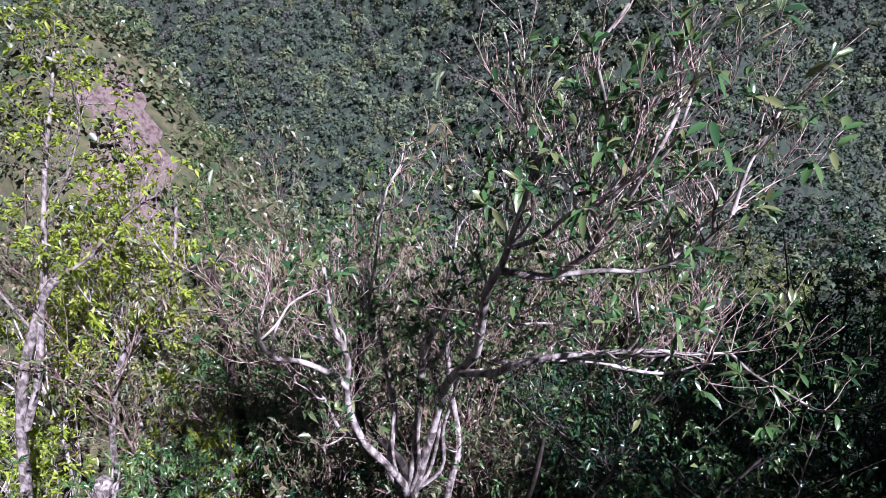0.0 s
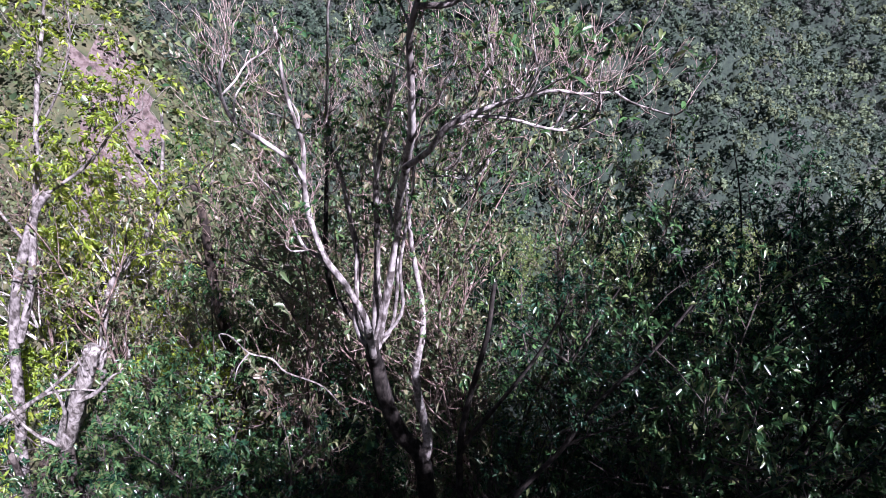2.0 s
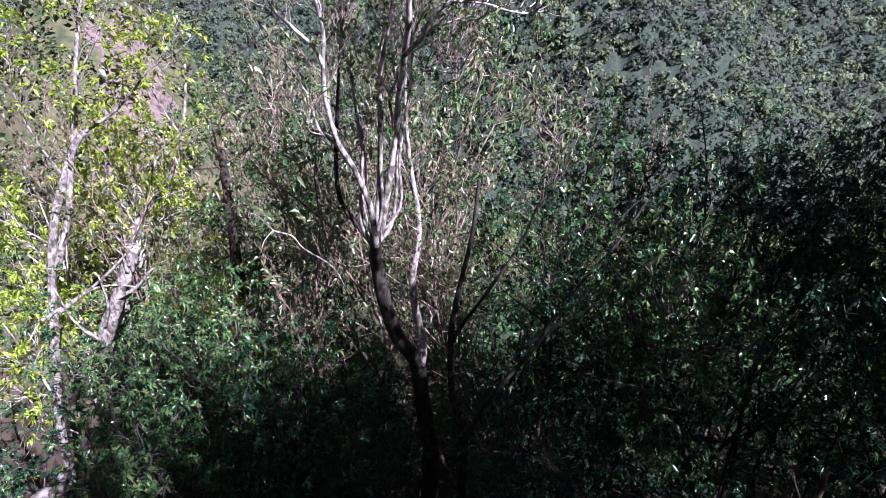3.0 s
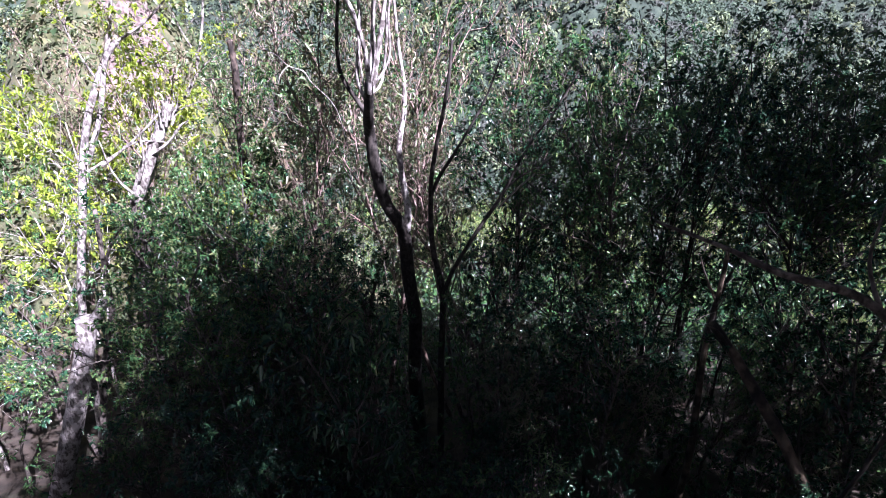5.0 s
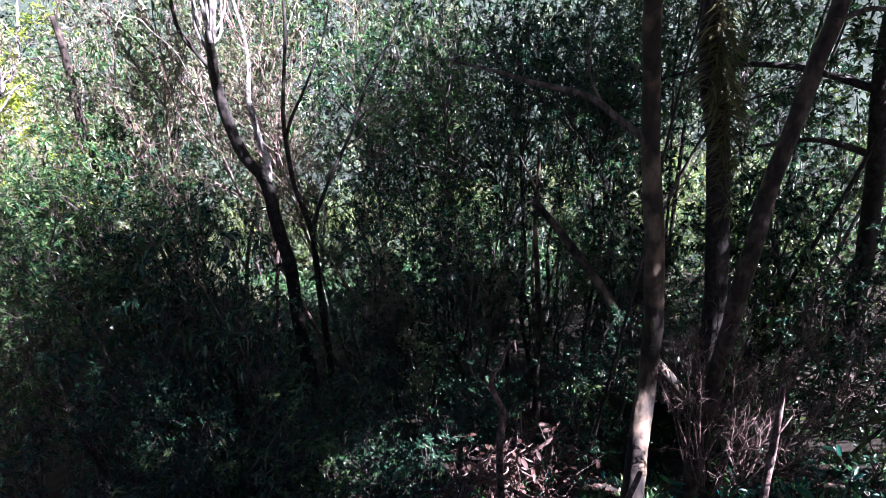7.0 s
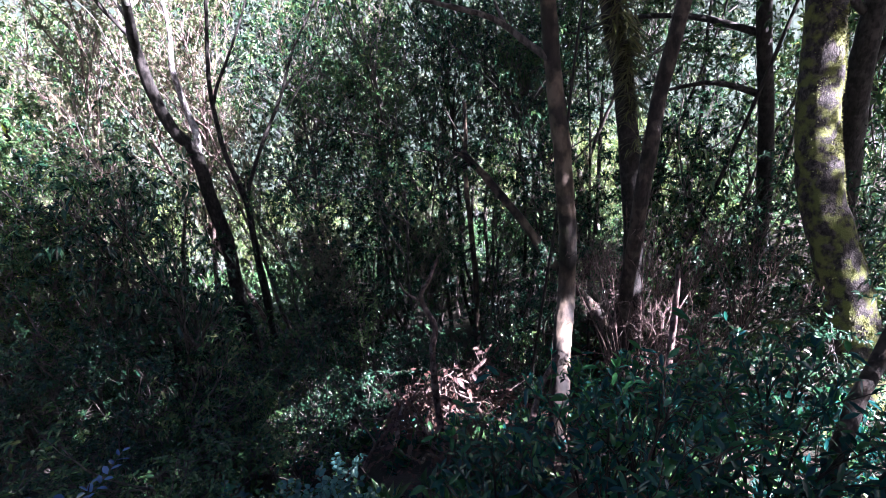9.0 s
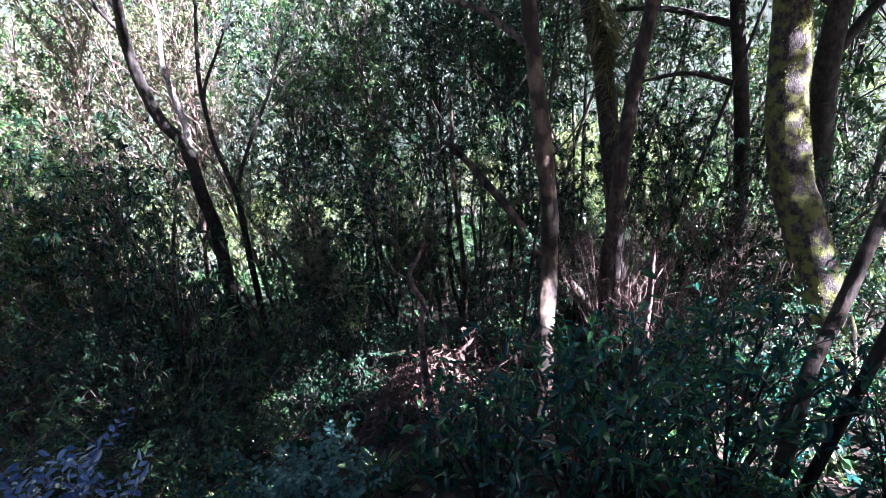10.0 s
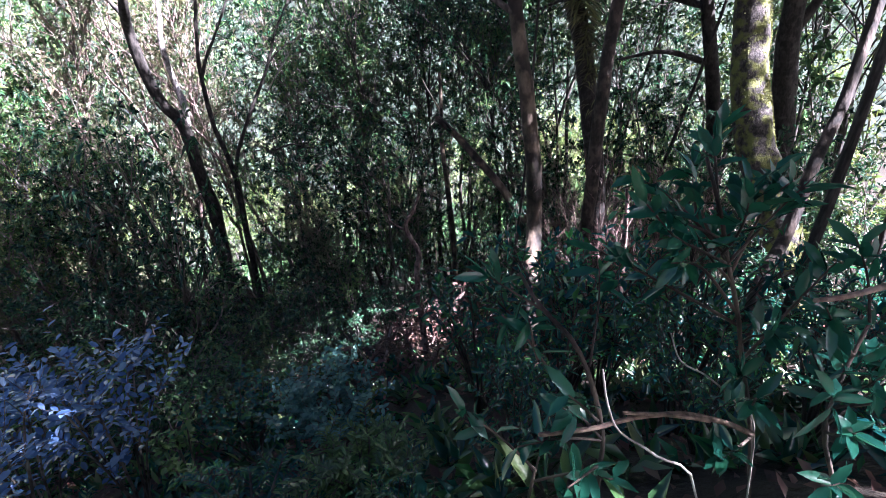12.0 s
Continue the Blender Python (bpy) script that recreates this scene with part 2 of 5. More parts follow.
def quick_mesh(name, verts, faces, mat):
    """A mesh from an array of vertices and one of equal-sided faces."""
    verts, faces = np.asarray(verts, np.float32), np.asarray(faces, np.int32)
    me = bpy.data.meshes.new(name)
    me.vertices.add(len(verts))
    me.vertices.foreach_set("co", verts.ravel())
    me.loops.add(faces.size)
    me.loops.foreach_set("vertex_index", faces.ravel())
    me.polygons.add(len(faces))
    me.polygons.foreach_set("loop_start", np.arange(0, faces.size, faces.shape[1], dtype=np.int32))
    me.update(calc_edges=True)
    me.materials.append(mat)
    return me


def leaf_blades(name, base, way, length, ratio, mat, droop=0.25, fine=False):
    """Leaves folded along the midrib: base points, directions and lengths, each one an island of its own."""
    base, way = np.asarray(base, float), unit(way)
    n = len(base)
    length = np.broadcast_to(length, n)[:, None]
    side = unit(np.cross(way, (0, 0, 1)) + 0.35 * rng.normal(size=(n, 3)))
    nor = unit(np.cross(side, way))
    w = length * np.broadcast_to(ratio, n)[:, None] * 0.5
    sag = -np.array((0, 0, 1.0)) * length * droop
    if not fine:
        mid = base + way * length * 0.45 + nor * w * 0.35
        v = np.stack([base, mid - side * w, base + way * length + sag, mid + side * w], 1)
        f = np.array([[0, 1, 2], [0, 2, 3]])
        m = 4
    else:
        m1, m2 = base + way * length * 0.3 + sag * 0.1, base + way * length * 0.68 + sag * 0.45
        v = np.stack([base, m1 - side * w * 0.85 + nor * w * 0.3, m1, m1 + side * w * 0.85 + nor * w * 0.3,
                      m2 - side * w * 0.8 + nor * w * 0.25, m2, m2 + side * w * 0.8 + nor * w * 0.25, base + way * length + sag], 1)
        f = np.array([[0, 2, 1], [0, 3, 2], [1, 2, 5], [1, 5, 4], [2, 3, 6], [2, 6, 5], [4, 5, 7], [5, 6, 7]])
        m = 8
    faces = (f[None] + (np.arange(n) * m)[:, None, None]).reshape(-1, 3)
    return quick_mesh(name, v.reshape(-1, 3), faces, mat)


def part(name, me, parent, label=""):
    ob = new(name, me)
    ob.parent = parent
    return tagged(ob, label)


def thing(name, at, label, category, group=""):
    ob = new(name)
    ob.location = at
    ob.empty_display_size = 0.2
    return tagged(ob, label, category, group)


def sprout(line, count, length, lift=0.5, start=0.3, wild=0.6, bend=0.25, knots=4, out=None):
    """Side shoots from a line: curved lines that leave it outwards and rise. out: a direction that they favour."""
    p = np.asarray(line, float)
    shoots = []
    for _ in range(count):
        s = (start + (1 - start) * rng.random()) * (len(p) - 1)
        i = min(int(s), len(p) - 2)
        at = p[i] + (p[i + 1] - p[i]) * (s - i)
        along = unit(p[i + 1] - p[i])
        d = unit(rng.normal(size=3))
        d = unit(d - along * (d @ along) * 0.7 + along * 0.5 + np.array((0, 0, lift)) + (0 if out is None else np.asarray(out)))
        n = length * (0.5 + rng.random() * 0.8)
        q = [at]
        for _k in range(knots - 1):
            d = unit(d + rng.normal(size=3) * bend + np.array((0, 0, lift * 0.15)))
            q.append(q[-1] + d * n / (knots - 1))
        shoots.append(np.array(q))
    return shoots


def leaf_spots(shoots, per, spread=0.7, tail=0.55, lift=0.15):
    """Bases and directions of leaves along the outer part of shoots."""
    b, d = [], []
    for q in shoots:
        k = max(1, int(per * (0.5 + rng.random())))
        s = (tail + (1 - tail) * rng.random(k) ** 0.7) * (len(q) - 1)
        i = np.minimum(s.astype(int), len(q) - 2)
        at = q[i] + (q[i + 1] - q[i]) * (s - i)[:, None]
        b.append(at)
        d.append(unit(unit(q[i + 1] - q[i]) * 0.7 + rng.normal(size=(k, 3)) * spread + np.array((0, 0, lift))))
    return np.vstack(b), np.vstack(d)


def ground_height(x, y):
    """Forest slope that falls away ahead, a spur on one side, the valley and the far mountainside."""
    x, y = np.asarray(x, float), np.asarray(y, float)
    near = np.where(y > -1.2, -15.2 - 0.42 * (y + 1.2), -15.2 - 0.70 * (y + 1.2))
    near = np.maximum(near, -62.0)
    h = near + 1.0 * np.exp(-((x - 5.2) ** 2 + (y + 3.4) ** 2) / 8.0)
    h = h - 1.7 * np.clip((x - 2.5) / 4.5, 0, 1) * np.clip((3 - y) / 4, 0, 1)
    h = h + 25 * np.exp(-((x + 18) / 9) ** 2 - ((y - 28) / 11) ** 2)
    far = -70 + 0.72 * (y - 105) + 14 * np.sin(x / 41 + 0.6) + 7 * np.sin(x / 17 + y / 30) + 0.06 * x
    k = 1 / (1 + np.exp(-(y - 108) / 7))
    h = h * (1 - k) + far * k
    return h + 0.18 * np.sin(x * 1.3 + y * 0.7) * np.sin(y * 1.1 - x * 0.4) + 0.08 * np.sin(x * 3.1) * np.sin(y * 2.7)


def on_ground(x, y, sink=0.05):
    return (x, y, float(ground_height(x, y)) - sink)


# ---- ground ----
SLIP = (-14.6, 22.9)
xs = np.unique(np.concatenate([np.linspace(-420, -30, 60), np.linspace(-30, 30, 101), np.linspace(30, 420, 60)]))
ys = np.unique(np.concatenate([np.linspace(-70, -25, 12), np.linspace(-25, 45, 111), np.linspace(45, 520, 70)]))
gx, gy = np.meshgrid(xs, ys, indexing="ij")
gz = ground_height(gx, gy)
gi, gj = np.meshgrid(np.arange(len(xs) - 1), np.arange(len(ys) - 1), indexing="ij")
g0 = gi * len(ys) + gj
ground_me = quick_mesh("ground", np.stack([gx, gy, gz], -1).reshape(-1, 3),
                       np.stack([g0, g0 + len(ys), g0 + len(ys) + 1, g0 + 1], -1).reshape(-1, 4), SOIL)
ground_me.materials.append(GROWTH_AND_GAP_SHADE)
ground_me.materials.append(CLAY)
ground_me.materials.append(SCRUB)
mid_x, mid_y = (gx[:-1, :-1] + gx[1:, 1:]).ravel() / 2, (gy[:-1, :-1] + gy[1:, 1:]).ravel() / 2
bare = ((mid_x - SLIP[0]) / 1.3) ** 2 + ((mid_y - SLIP[1]) / 3.2) ** 2 + 0.25 * np.sin(mid_x * 3) * np.sin(mid_y * 2.3) < 1
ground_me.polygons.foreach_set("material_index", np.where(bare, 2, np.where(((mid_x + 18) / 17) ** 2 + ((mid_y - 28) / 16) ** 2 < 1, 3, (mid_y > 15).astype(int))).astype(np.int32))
tagged(new("ground", ground_me), "steep dark forest floor with leaf litter falling to a valley", "ground", kind="structure")

# ---- trees traced by their limbs ----


def big_tree(name, label, limbs, bark, leaf, base, twigs=(7, 0.7), fine=(5, 0.35), per=7, leaf_len=0.12, ratio=0.38,
             lift=0.5, group="", keep=1.0, fine_bark=None, limb_bark=None, dark=(), from_limb=0, sides=9, leaf_label="", twig_r=0.01, branchlets=(0, 0.8), tail=0.55, fine_leaf=False):
    """A tree from its trunk and limbs (line, radius at both ends); twigs, fine twigs and leaves grow from the limbs."""
    reseed(int(abs(base[0]) * 1000 + abs(base[1]) * 100) + len(limbs))
    e = thing(name, base, label, "tree", group)
    o = np.array(base)
    shoots, tips = [], []
    for i, (line, r0, r1) in enumerate(limbs):
        p = smooth_line(np.array(line) - o, 4 if i else 10)
        w = Wood()
        w.tube(p, r0, r1, 18 if i == 0 else sides, 0.015 if i == 0 else 0.05, 1.0, 0.13 if i == 0 else 0.0)
        # limbs listed in dark get near-black bark that stands for shade
        limb = part("trunk" if i == 0 else "limb", w.mesh("trunk" if i == 0 else "limb", BARK_BLACK_AND_SHADE if i in dark else (limb_bark or bark) if i else bark), e)
        if i >= from_limb:
            n = max(1, int(twigs[0] * len(line) / 6))
            shoots += sprout(p, n, twigs[1], lift)
            for q in sprout(p, branchlets[0], branchlets[1], lift, 0.35, bend=0.3, knots=5):
                w = Wood()
                w.tube(smooth_line(q, 3), max(0.011, r1 * 0.8), 0.005, 6, 0.05)
                part("branch", w.mesh("branch", limb_bark or bark), limb)
                shoots += sprout(q, max(3, twigs[0] // 5), twigs[1] * 0.8, lift, 0.3)
    if shoots:
        w = Wood()
        for q in shoots:
            w.tube(smooth_line(q, 2), twig_r, twig_r * 0.4, 4)
            f = sprout(q, fine[0], fine[1], lift, 0.25)
            for k in f:
                w.tube(k, twig_r * 0.4, 0.0018, 3)
            tips += f
        tagged(part("twig_work", w.mesh("twig_work", fine_bark or bark), e), kind="stuff")
        tips = [q for q in tips if rng.random() < keep]
        b, d = leaf_spots(tips, per, 0.7, tail)
        ln = leaf_len * (0.6 + 0.7 * rng.random(len(b)))
        part("crown", leaf_blades("crown", b, d, ln, ratio, leaf, 0.3, fine_leaf), e, leaf_label)
    return e


def limb_line(r0, r1, *points):
    return list(points), r0, r1


def crown_limbs(top, radius, count, height, droop=0.2):
    """Limbs of a crown that spread from a trunk's top."""
    out = []
    for i in range(count):
        a = 2 * math.pi * (i + rng.random() * 0.7) / count
        f = 0.6 + 0.5 * rng.random()
        end = np.array((math.cos(a) * radius * f, math.sin(a) * radius * f, height * (0.1 + 0.9 * rng.random())))
        mid = end * (0.5, 0.5, 0.65) + rng.normal(size=3) * 0.15 * radius
        start = np.array((0, 0, -height * 0.4 * rng.random()))
        out.append(([tuple(np.array(top) + start), tuple(np.array(top) + mid * 0.5), tuple(np.array(top) + mid), tuple(np.array(top) + end)], 0.06, 0.015))
    return out

# white-barked spreading tree in the middle
spreading_limbs = []
spreading_limbs.append(limb_line(0.23, 0.09, (0.38, 5.9, -18.3), (0.3, 5.86, -16.2), (0.26, 5.86, -14.7), (0.34, 5.86, -12.8), (0.2, 5.86, -11.4), (0.12, 5.86, -10.0), (-0.26, 5.86, -9.27), (-0.49, 5.86, -8.25), (-0.55, 5.75, -7.4), (-0.5, 5.3, -6.9), (-0.42, 4.9, -6.5), (-0.33, 4.5, -6.0)))
spreading_limbs.append(limb_line(0.053, 0.012, (-0.33, 4.5, -6.2), (-0.33, 4.2, -5.32), (-0.47, 3.95, -4.61), (-0.63, 3.85, -4.19), (-0.70, 3.7, -3.55), (-0.63, 3.5, -3.02), (-0.56, 3.4, -2.67), (-0.58, 3.2, -2.14), (-0.55, 3.1, -1.6)))
spreading_limbs.append(limb_line(0.028, 0.007, (-0.64, 3.5, -3.05), (-0.7, 3.4, -2.83), (-0.89, 3.3, -2.6), (-1.02, 3.1, -2.38), (-1.05, 3.0, -2.17), (-1.0, 2.9, -1.96), (-0.9, 2.9, -1.7)))
spreading_limbs.append(limb_line(0.031, 0.009, (-0.47, 3.95, -4.61), (-0.7, 3.9, -4.2), (-0.89, 3.9, -4.0), (-0.95, 3.8, -3.49), (-1.0, 3.7, -3.15)))
spreading_limbs.append(limb_line(0.046, 0.009, (-0.45, 4.95, -6.5), (-0.62, 4.9, -5.94), (-0.46, 4.8, -4.84), (-0.47, 4.7, -4.23), (-0.47, 4.5, -3.47), (-0.53, 4.4, -3.06), (-0.48, 4.2, -2.57), (-0.38, 4.0, -2.19), (-0.2, 3.6, -1.4)))
spreading_limbs.append(limb_line(0.050, 0.012, (-0.36, 4.7, -6.2), (-0.18, 4.6, -4.86), (-0.09, 4.4, -4.01), (-0.02, 4.2, -3.35), (0.12, 4.0, -2.84), (0.22, 3.8, -2.5), (0.36, 3.6, -2.0)))
spreading_limbs.append(limb_line(0.056, 0.012, (-0.3, 4.7, -6.2), (0.1, 4.5, -4.42), (0.21, 4.2, -3.72), (0.4, 3.6, -2.91), (0.48, 3.3, -2.51), (0.51, 3.1, -2.1), (0.53, 2.9, -1.67), (0.61, 2.8, -1.4), (0.67, 2.7, -1.09), (0.78, 2.5, -0.5)))
spreading_limbs.append(limb_line(0.034, 0.007, (0.36, 3.6, -3.0), (0.62, 3.3, -2.73), (0.79, 3.1, -2.45), (1.03, 3.0, -2.3), (1.3, 2.9, -2.18), (1.62, 2.8, -2.08), (1.86, 2.8, -2.11), (2.15, 2.8, -2.1)))
spreading_limbs.append(limb_line(0.019, 0.006, (1.0, 3.0, -2.32), (1.33, 3.0, -2.35), (1.59, 3.0, -2.43), (1.85, 3.0, -2.46), (2.09, 3.0, -2.36)))
spreading_limbs.append(limb_line(0.025, 0.007, (0.6, 2.8, -1.45), (0.85, 2.7, -1.43), (0.95, 2.6, -1.31), (1.04, 2.5, -1.15), (1.1, 2.4, -0.94), (1.15, 2.3, -0.71), (1.22, 2.2, -0.4)))
spreading_limbs.append(limb_line(0.016, 0.006, (0.83, 2.7, -1.43), (1.14, 2.6, -1.33), (1.34, 2.5, -1.27), (1.49, 2.4, -1.13), (1.54, 2.3, -0.96), (1.64, 2.3, -0.8)))
spreading_limbs.append(limb_line(0.016, 0.005, (0.66, 2.7, -1.23), (0.8, 2.6, -1.11), (0.91, 2.5, -0.93), (0.98, 2.4, -0.83), (1.09, 2.3, -0.63), (1.1, 2.2, -0.3)))
spreading_limbs.append(limb_line(0.075, 0.012, (-0.5, 5.86, -7.7), (-0.6, 5.86, -7.0), (-0.81, 5.86, -6.6), (-1.12, 5.8, -6.0), (-1.1, 5.6, -5.2), (-0.9, 5.4, -4.0), (-0.7, 5.2, -3.0), (-0.5, 5.1, -2.2)))
spreading_limbs.append(limb_line(0.11, 0.012, (0.14, 5.86, -10.3), (0.28, 5.86, -9.46), (0.2, 5.86, -8.82), (0.12, 5.86, -7.75), (0.28, 5.86, -6.93), (0.3, 5.8, -6.16), (0.2, 5.7, -5.0), (0.2, 5.6, -3.9), (0.35, 5.4, -2.5)))
spreading_limbs.append(limb_line(0.03, 0.01, (-0.36, 4.65, -6.15), (-0.19, 4.60, -5.53), (-0.16, 4.51, -4.85), (-0.10, 4.43, -4.23), (-0.03, 4.34, -3.67), (-0.03, 4.26, -3.16), (0.06, 4.17, -2.83), (0.21, 4.09, -2.53), (0.27, 4.00, -2.13)))
spreading_limbs.append(limb_line(0.032, 0.012, (-0.38, 4.75, -6.3), (-0.1, 4.9, -6.0), (0.08, 4.70, -4.93), (0.07, 4.62, -4.13), (0.05, 4.53, -3.74), (0.15, 4.45, -3.52), (0.31, 4.37, -3.10), (0.43, 4.28, -2.91), (0.54, 4.20, -2.47)))
spreading_limbs.append(limb_line(0.024, 0.009, (-0.42, 4.9, -6.5), (-0.52, 4.80, -5.76), (-0.51, 4.73, -5.06), (-0.42, 4.66, -4.43), (-0.44, 4.59, -4.02), (-0.45, 4.51, -3.64), (-0.48, 4.44, -3.28), (-0.53, 4.37, -2.95), (-0.57, 4.30, -2.51)))
spreading_limbs.append(limb_line(0.014, 0.005, (0.47, 4.00, -3.02), (0.59, 3.97, -3.20), (0.72, 3.93, -3.18), (0.83, 3.90, -3.09)))
spreading_limbs.append(limb_line(0.013, 0.005, (0.59, 4.00, -3.26), (0.81, 3.97, -3.25), (0.98, 3.93, -3.28), (1.13, 3.90, -3.19)))
spreading_limbs.append(limb_line(0.014, 0.004, (0.50, 4.00, -2.83), (0.79, 3.88, -2.71), (1.07, 3.76, -2.59), (1.35, 3.64, -2.57), (1.45, 3.52, -2.36), (1.53, 3.40, -2.15)))
spreading_limbs.append(limb_line(0.013, 0.004, (0.64, 4.00, -2.79), (0.88, 3.88, -2.59), (1.06, 3.75, -2.35), (1.16, 3.62, -2.09), (1.27, 3.50, -2.00)))
spreading_limbs.append(limb_line(0.028, 0.009, (-0.36, 4.7, -6.2), (0.10, 4.60, -5.53), (0.14, 4.49, -4.73), (0.24, 4.37, -4.18), (0.37, 4.26, -3.57), (0.43, 4.14, -3.16), (0.50, 4.03, -2.75), (0.73, 3.91, -2.38), (0.90, 3.80, -1.99)))
# lower trunk and limb 12 are painted near-black for the shade they stand in
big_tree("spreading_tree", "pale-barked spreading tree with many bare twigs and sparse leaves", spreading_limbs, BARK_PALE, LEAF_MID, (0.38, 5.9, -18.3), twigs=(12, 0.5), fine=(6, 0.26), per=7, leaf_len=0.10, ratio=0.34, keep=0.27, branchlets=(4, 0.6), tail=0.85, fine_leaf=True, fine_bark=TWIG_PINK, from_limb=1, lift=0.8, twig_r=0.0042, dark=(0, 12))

# pale two-stemmed tree with lime leaves
stemmed_limbs = []
stemmed_limbs.append(limb_line(0.12, 0.085, (-10.6, 6.6, -18.6), (-10.2, 7.3, -13.5), (-9.5, 7.9, -10.1), (-9.26, 8.2, -8.8), (-8.93, 8.5, -7.6), (-8.53, 8.8, -6.63), (-8.2, 9.1, -5.9), (-7.89, 9.2, -5.56)))
stemmed_limbs.append(limb_line(0.044, 0.014, (-7.95, 9.2, -5.6), (-7.15, 9.3, -5.16), (-6.58, 9.4, -4.71), (-6.14, 9.5, -4.26), (-5.5, 9.6, -3.9)))
stemmed_limbs.append(limb_line(0.085, 0.025, (-9.15, 8.2, -8.8), (-8.6, 8.5, -7.6), (-8.33, 8.9, -6.4), (-8.09, 9.3, -5.3), (-7.84, 9.6, -4.15), (-7.64, 10.0, -3.1), (-7.49, 10.4, -2.3), (-7.3, 10.8, -1.3)))
stemmed_limbs.append(limb_line(0.033, 0.011, (-8.5, 8.8, -6.6), (-9.0, 9.0, -5.6), (-9.3, 9.3, -4.6), (-9.2, 9.6, -3.4)))
stemmed_limbs.append(limb_line(0.028, 0.008, (-7.9, 9.5, -4.4), (-7.3, 9.8, -3.6), (-6.9, 10.1, -2.7), (-6.8, 10.3, -2.0)))
big_tree("two_stemmed_tree", "pale grey two-stemmed tree with sparse lime-green leaves", stemmed_limbs, BARK_GREY, LEAF_LIME, (-10.6, 6.6, -18.6), twigs=(16, 1.0), fine=(6, 0.45), per=9, leaf_len=0.15, keep=0.75, tail=0.85, branchlets=(3, 1.0), fine_bark=TWIG, from_limb=1)

big_tree("leaning_tree", "leaning grey tree with lime-green leaf clusters", [
    ([(-9.4, 9.0, -19.2), (-8.9, 9.5, -12), (-8.09, 10.0, -8.83), (-7.48, 10.3, -8.0), (-6.71, 10.6, -7.05), (-6.37, 10.8, -6.2), (-6.13, 11.0, -5.3), (-6.0, 11.2, -4.4)], 0.096, 0.030),
    ([(-6.7, 10.6, -7.0), (-6.0, 10.7, -6.3), (-5.2, 10.8, -6.0)], 0.030, 0.012),
    ([(-6.4, 10.8, -6.2), (-6.9, 11, -5.2), (-7.2, 11.3, -4.2)], 0.030, 0.012),
    ([(-7.4, 10.3, -7.9), (-6.8, 10.0, -7.6), (-5.9, 9.9, -7.3)], 0.030, 0.012),
], BARK_GREY, LEAF_LIME, (-9.4, 9.0, -19.2), twigs=(13, 1.0), fine=(7, 0.5), per=9, leaf_len=0.13, keep=0.8, fine_bark=TWIG, from_limb=1)

big_tree("forked_sapling", "slender dark tree forking into thin upright branches", [
    ([(1.0, 4.6, -17.6), (1.05, 4.7, -14.0), (1.12, 4.8, -12.0), (1.14, 4.8, -11.38), (1.03, 4.8, -10.63), (0.89, 4.8, -9.81), (0.89, 4.8, -8.44), (1.03, 4.8, -7.46), (1.29, 4.8, -6.2), (1.4, 4.8, -5.2)], 0.10, 0.03),
    ([(0.89, 4.8, -8.6), (1.11, 4.8, -8.12), (1.5, 4.8, -7.5), (2.1, 4.8, -6.43), (2.4, 4.8, -5.6)], 0.05, 0.016),
    ([(1.14, 4.8, -11.4), (1.39, 4.8, -10.64), (2.02, 4.8, -9.49), (2.59, 4.8, -8.56), (3.08, 4.8, -7.49), (3.72, 4.8, -6.54), (4.2, 4.8, -5.6)], 0.062, 0.02),
    ([(2.59, 4.8, -8.5), (3.0, 4.7, -8.1), (3.6, 4.7, -7.8)], 0.028, 0.01),
], BARK_BLACK_AND_SHADE, LEAF_DARK, (1.0, 4.6, -17.6), twigs=(9, 0.9), fine=(6, 0.45), per=9, leaf_len=0.11, keep=0.8, from_limb=1)

# peeling-bark tree and its neighbours on the slope
big_tree("peeling_bark_tree", "upright tree with peeling brown bark and leafy crown overhead", [
    ([(4.9, -4.9, -12.95), (5.05, -4.7, -11.9), (5.25, -4.42, -11.2), (5.55, -4.05, -10.55), (5.52, -4.02, -9.5), (5.46, -4.0, -8.95), (5.46, -3.9, -8.37), (5.45, -3.7, -7.65), (5.48, -3.5, -7.05), (5.4, -3.5, -6.35), (5.18, -3.67, -5.58), (4.9, -3.9, -3.6), (4.4, -4.4, -1.0)], 0.155, 0.09),
    ([(5.46, -3.55, -7.15), (5.2, -3.3, -6.9), (4.8, -3.05, -6.57), (4.08, -3.0, -6.35), (3.68, -2.78, -6.21), (3.1, -2.5, -6.05)], 0.058, 0.014),
    ([(5.0, -3.12, -6.72), (4.9, -2.9, -6.3), (4.95, -2.8, -5.8)], 0.024, 0.01),
# crown lies above the view, spread wide to throw shade
] + crown_limbs((4.2, -4.5, -0.6), 3.8, 24, 3.0), BARK_PEEL, LEAF_MID, (4.9, -4.9, -12.95), twigs=(16, 1.1), fine=(7, 0.5), per=11, leaf_len=0.14, from_limb=3, fine_bark=BARK_DARK, limb_bark=BARK_DARK)

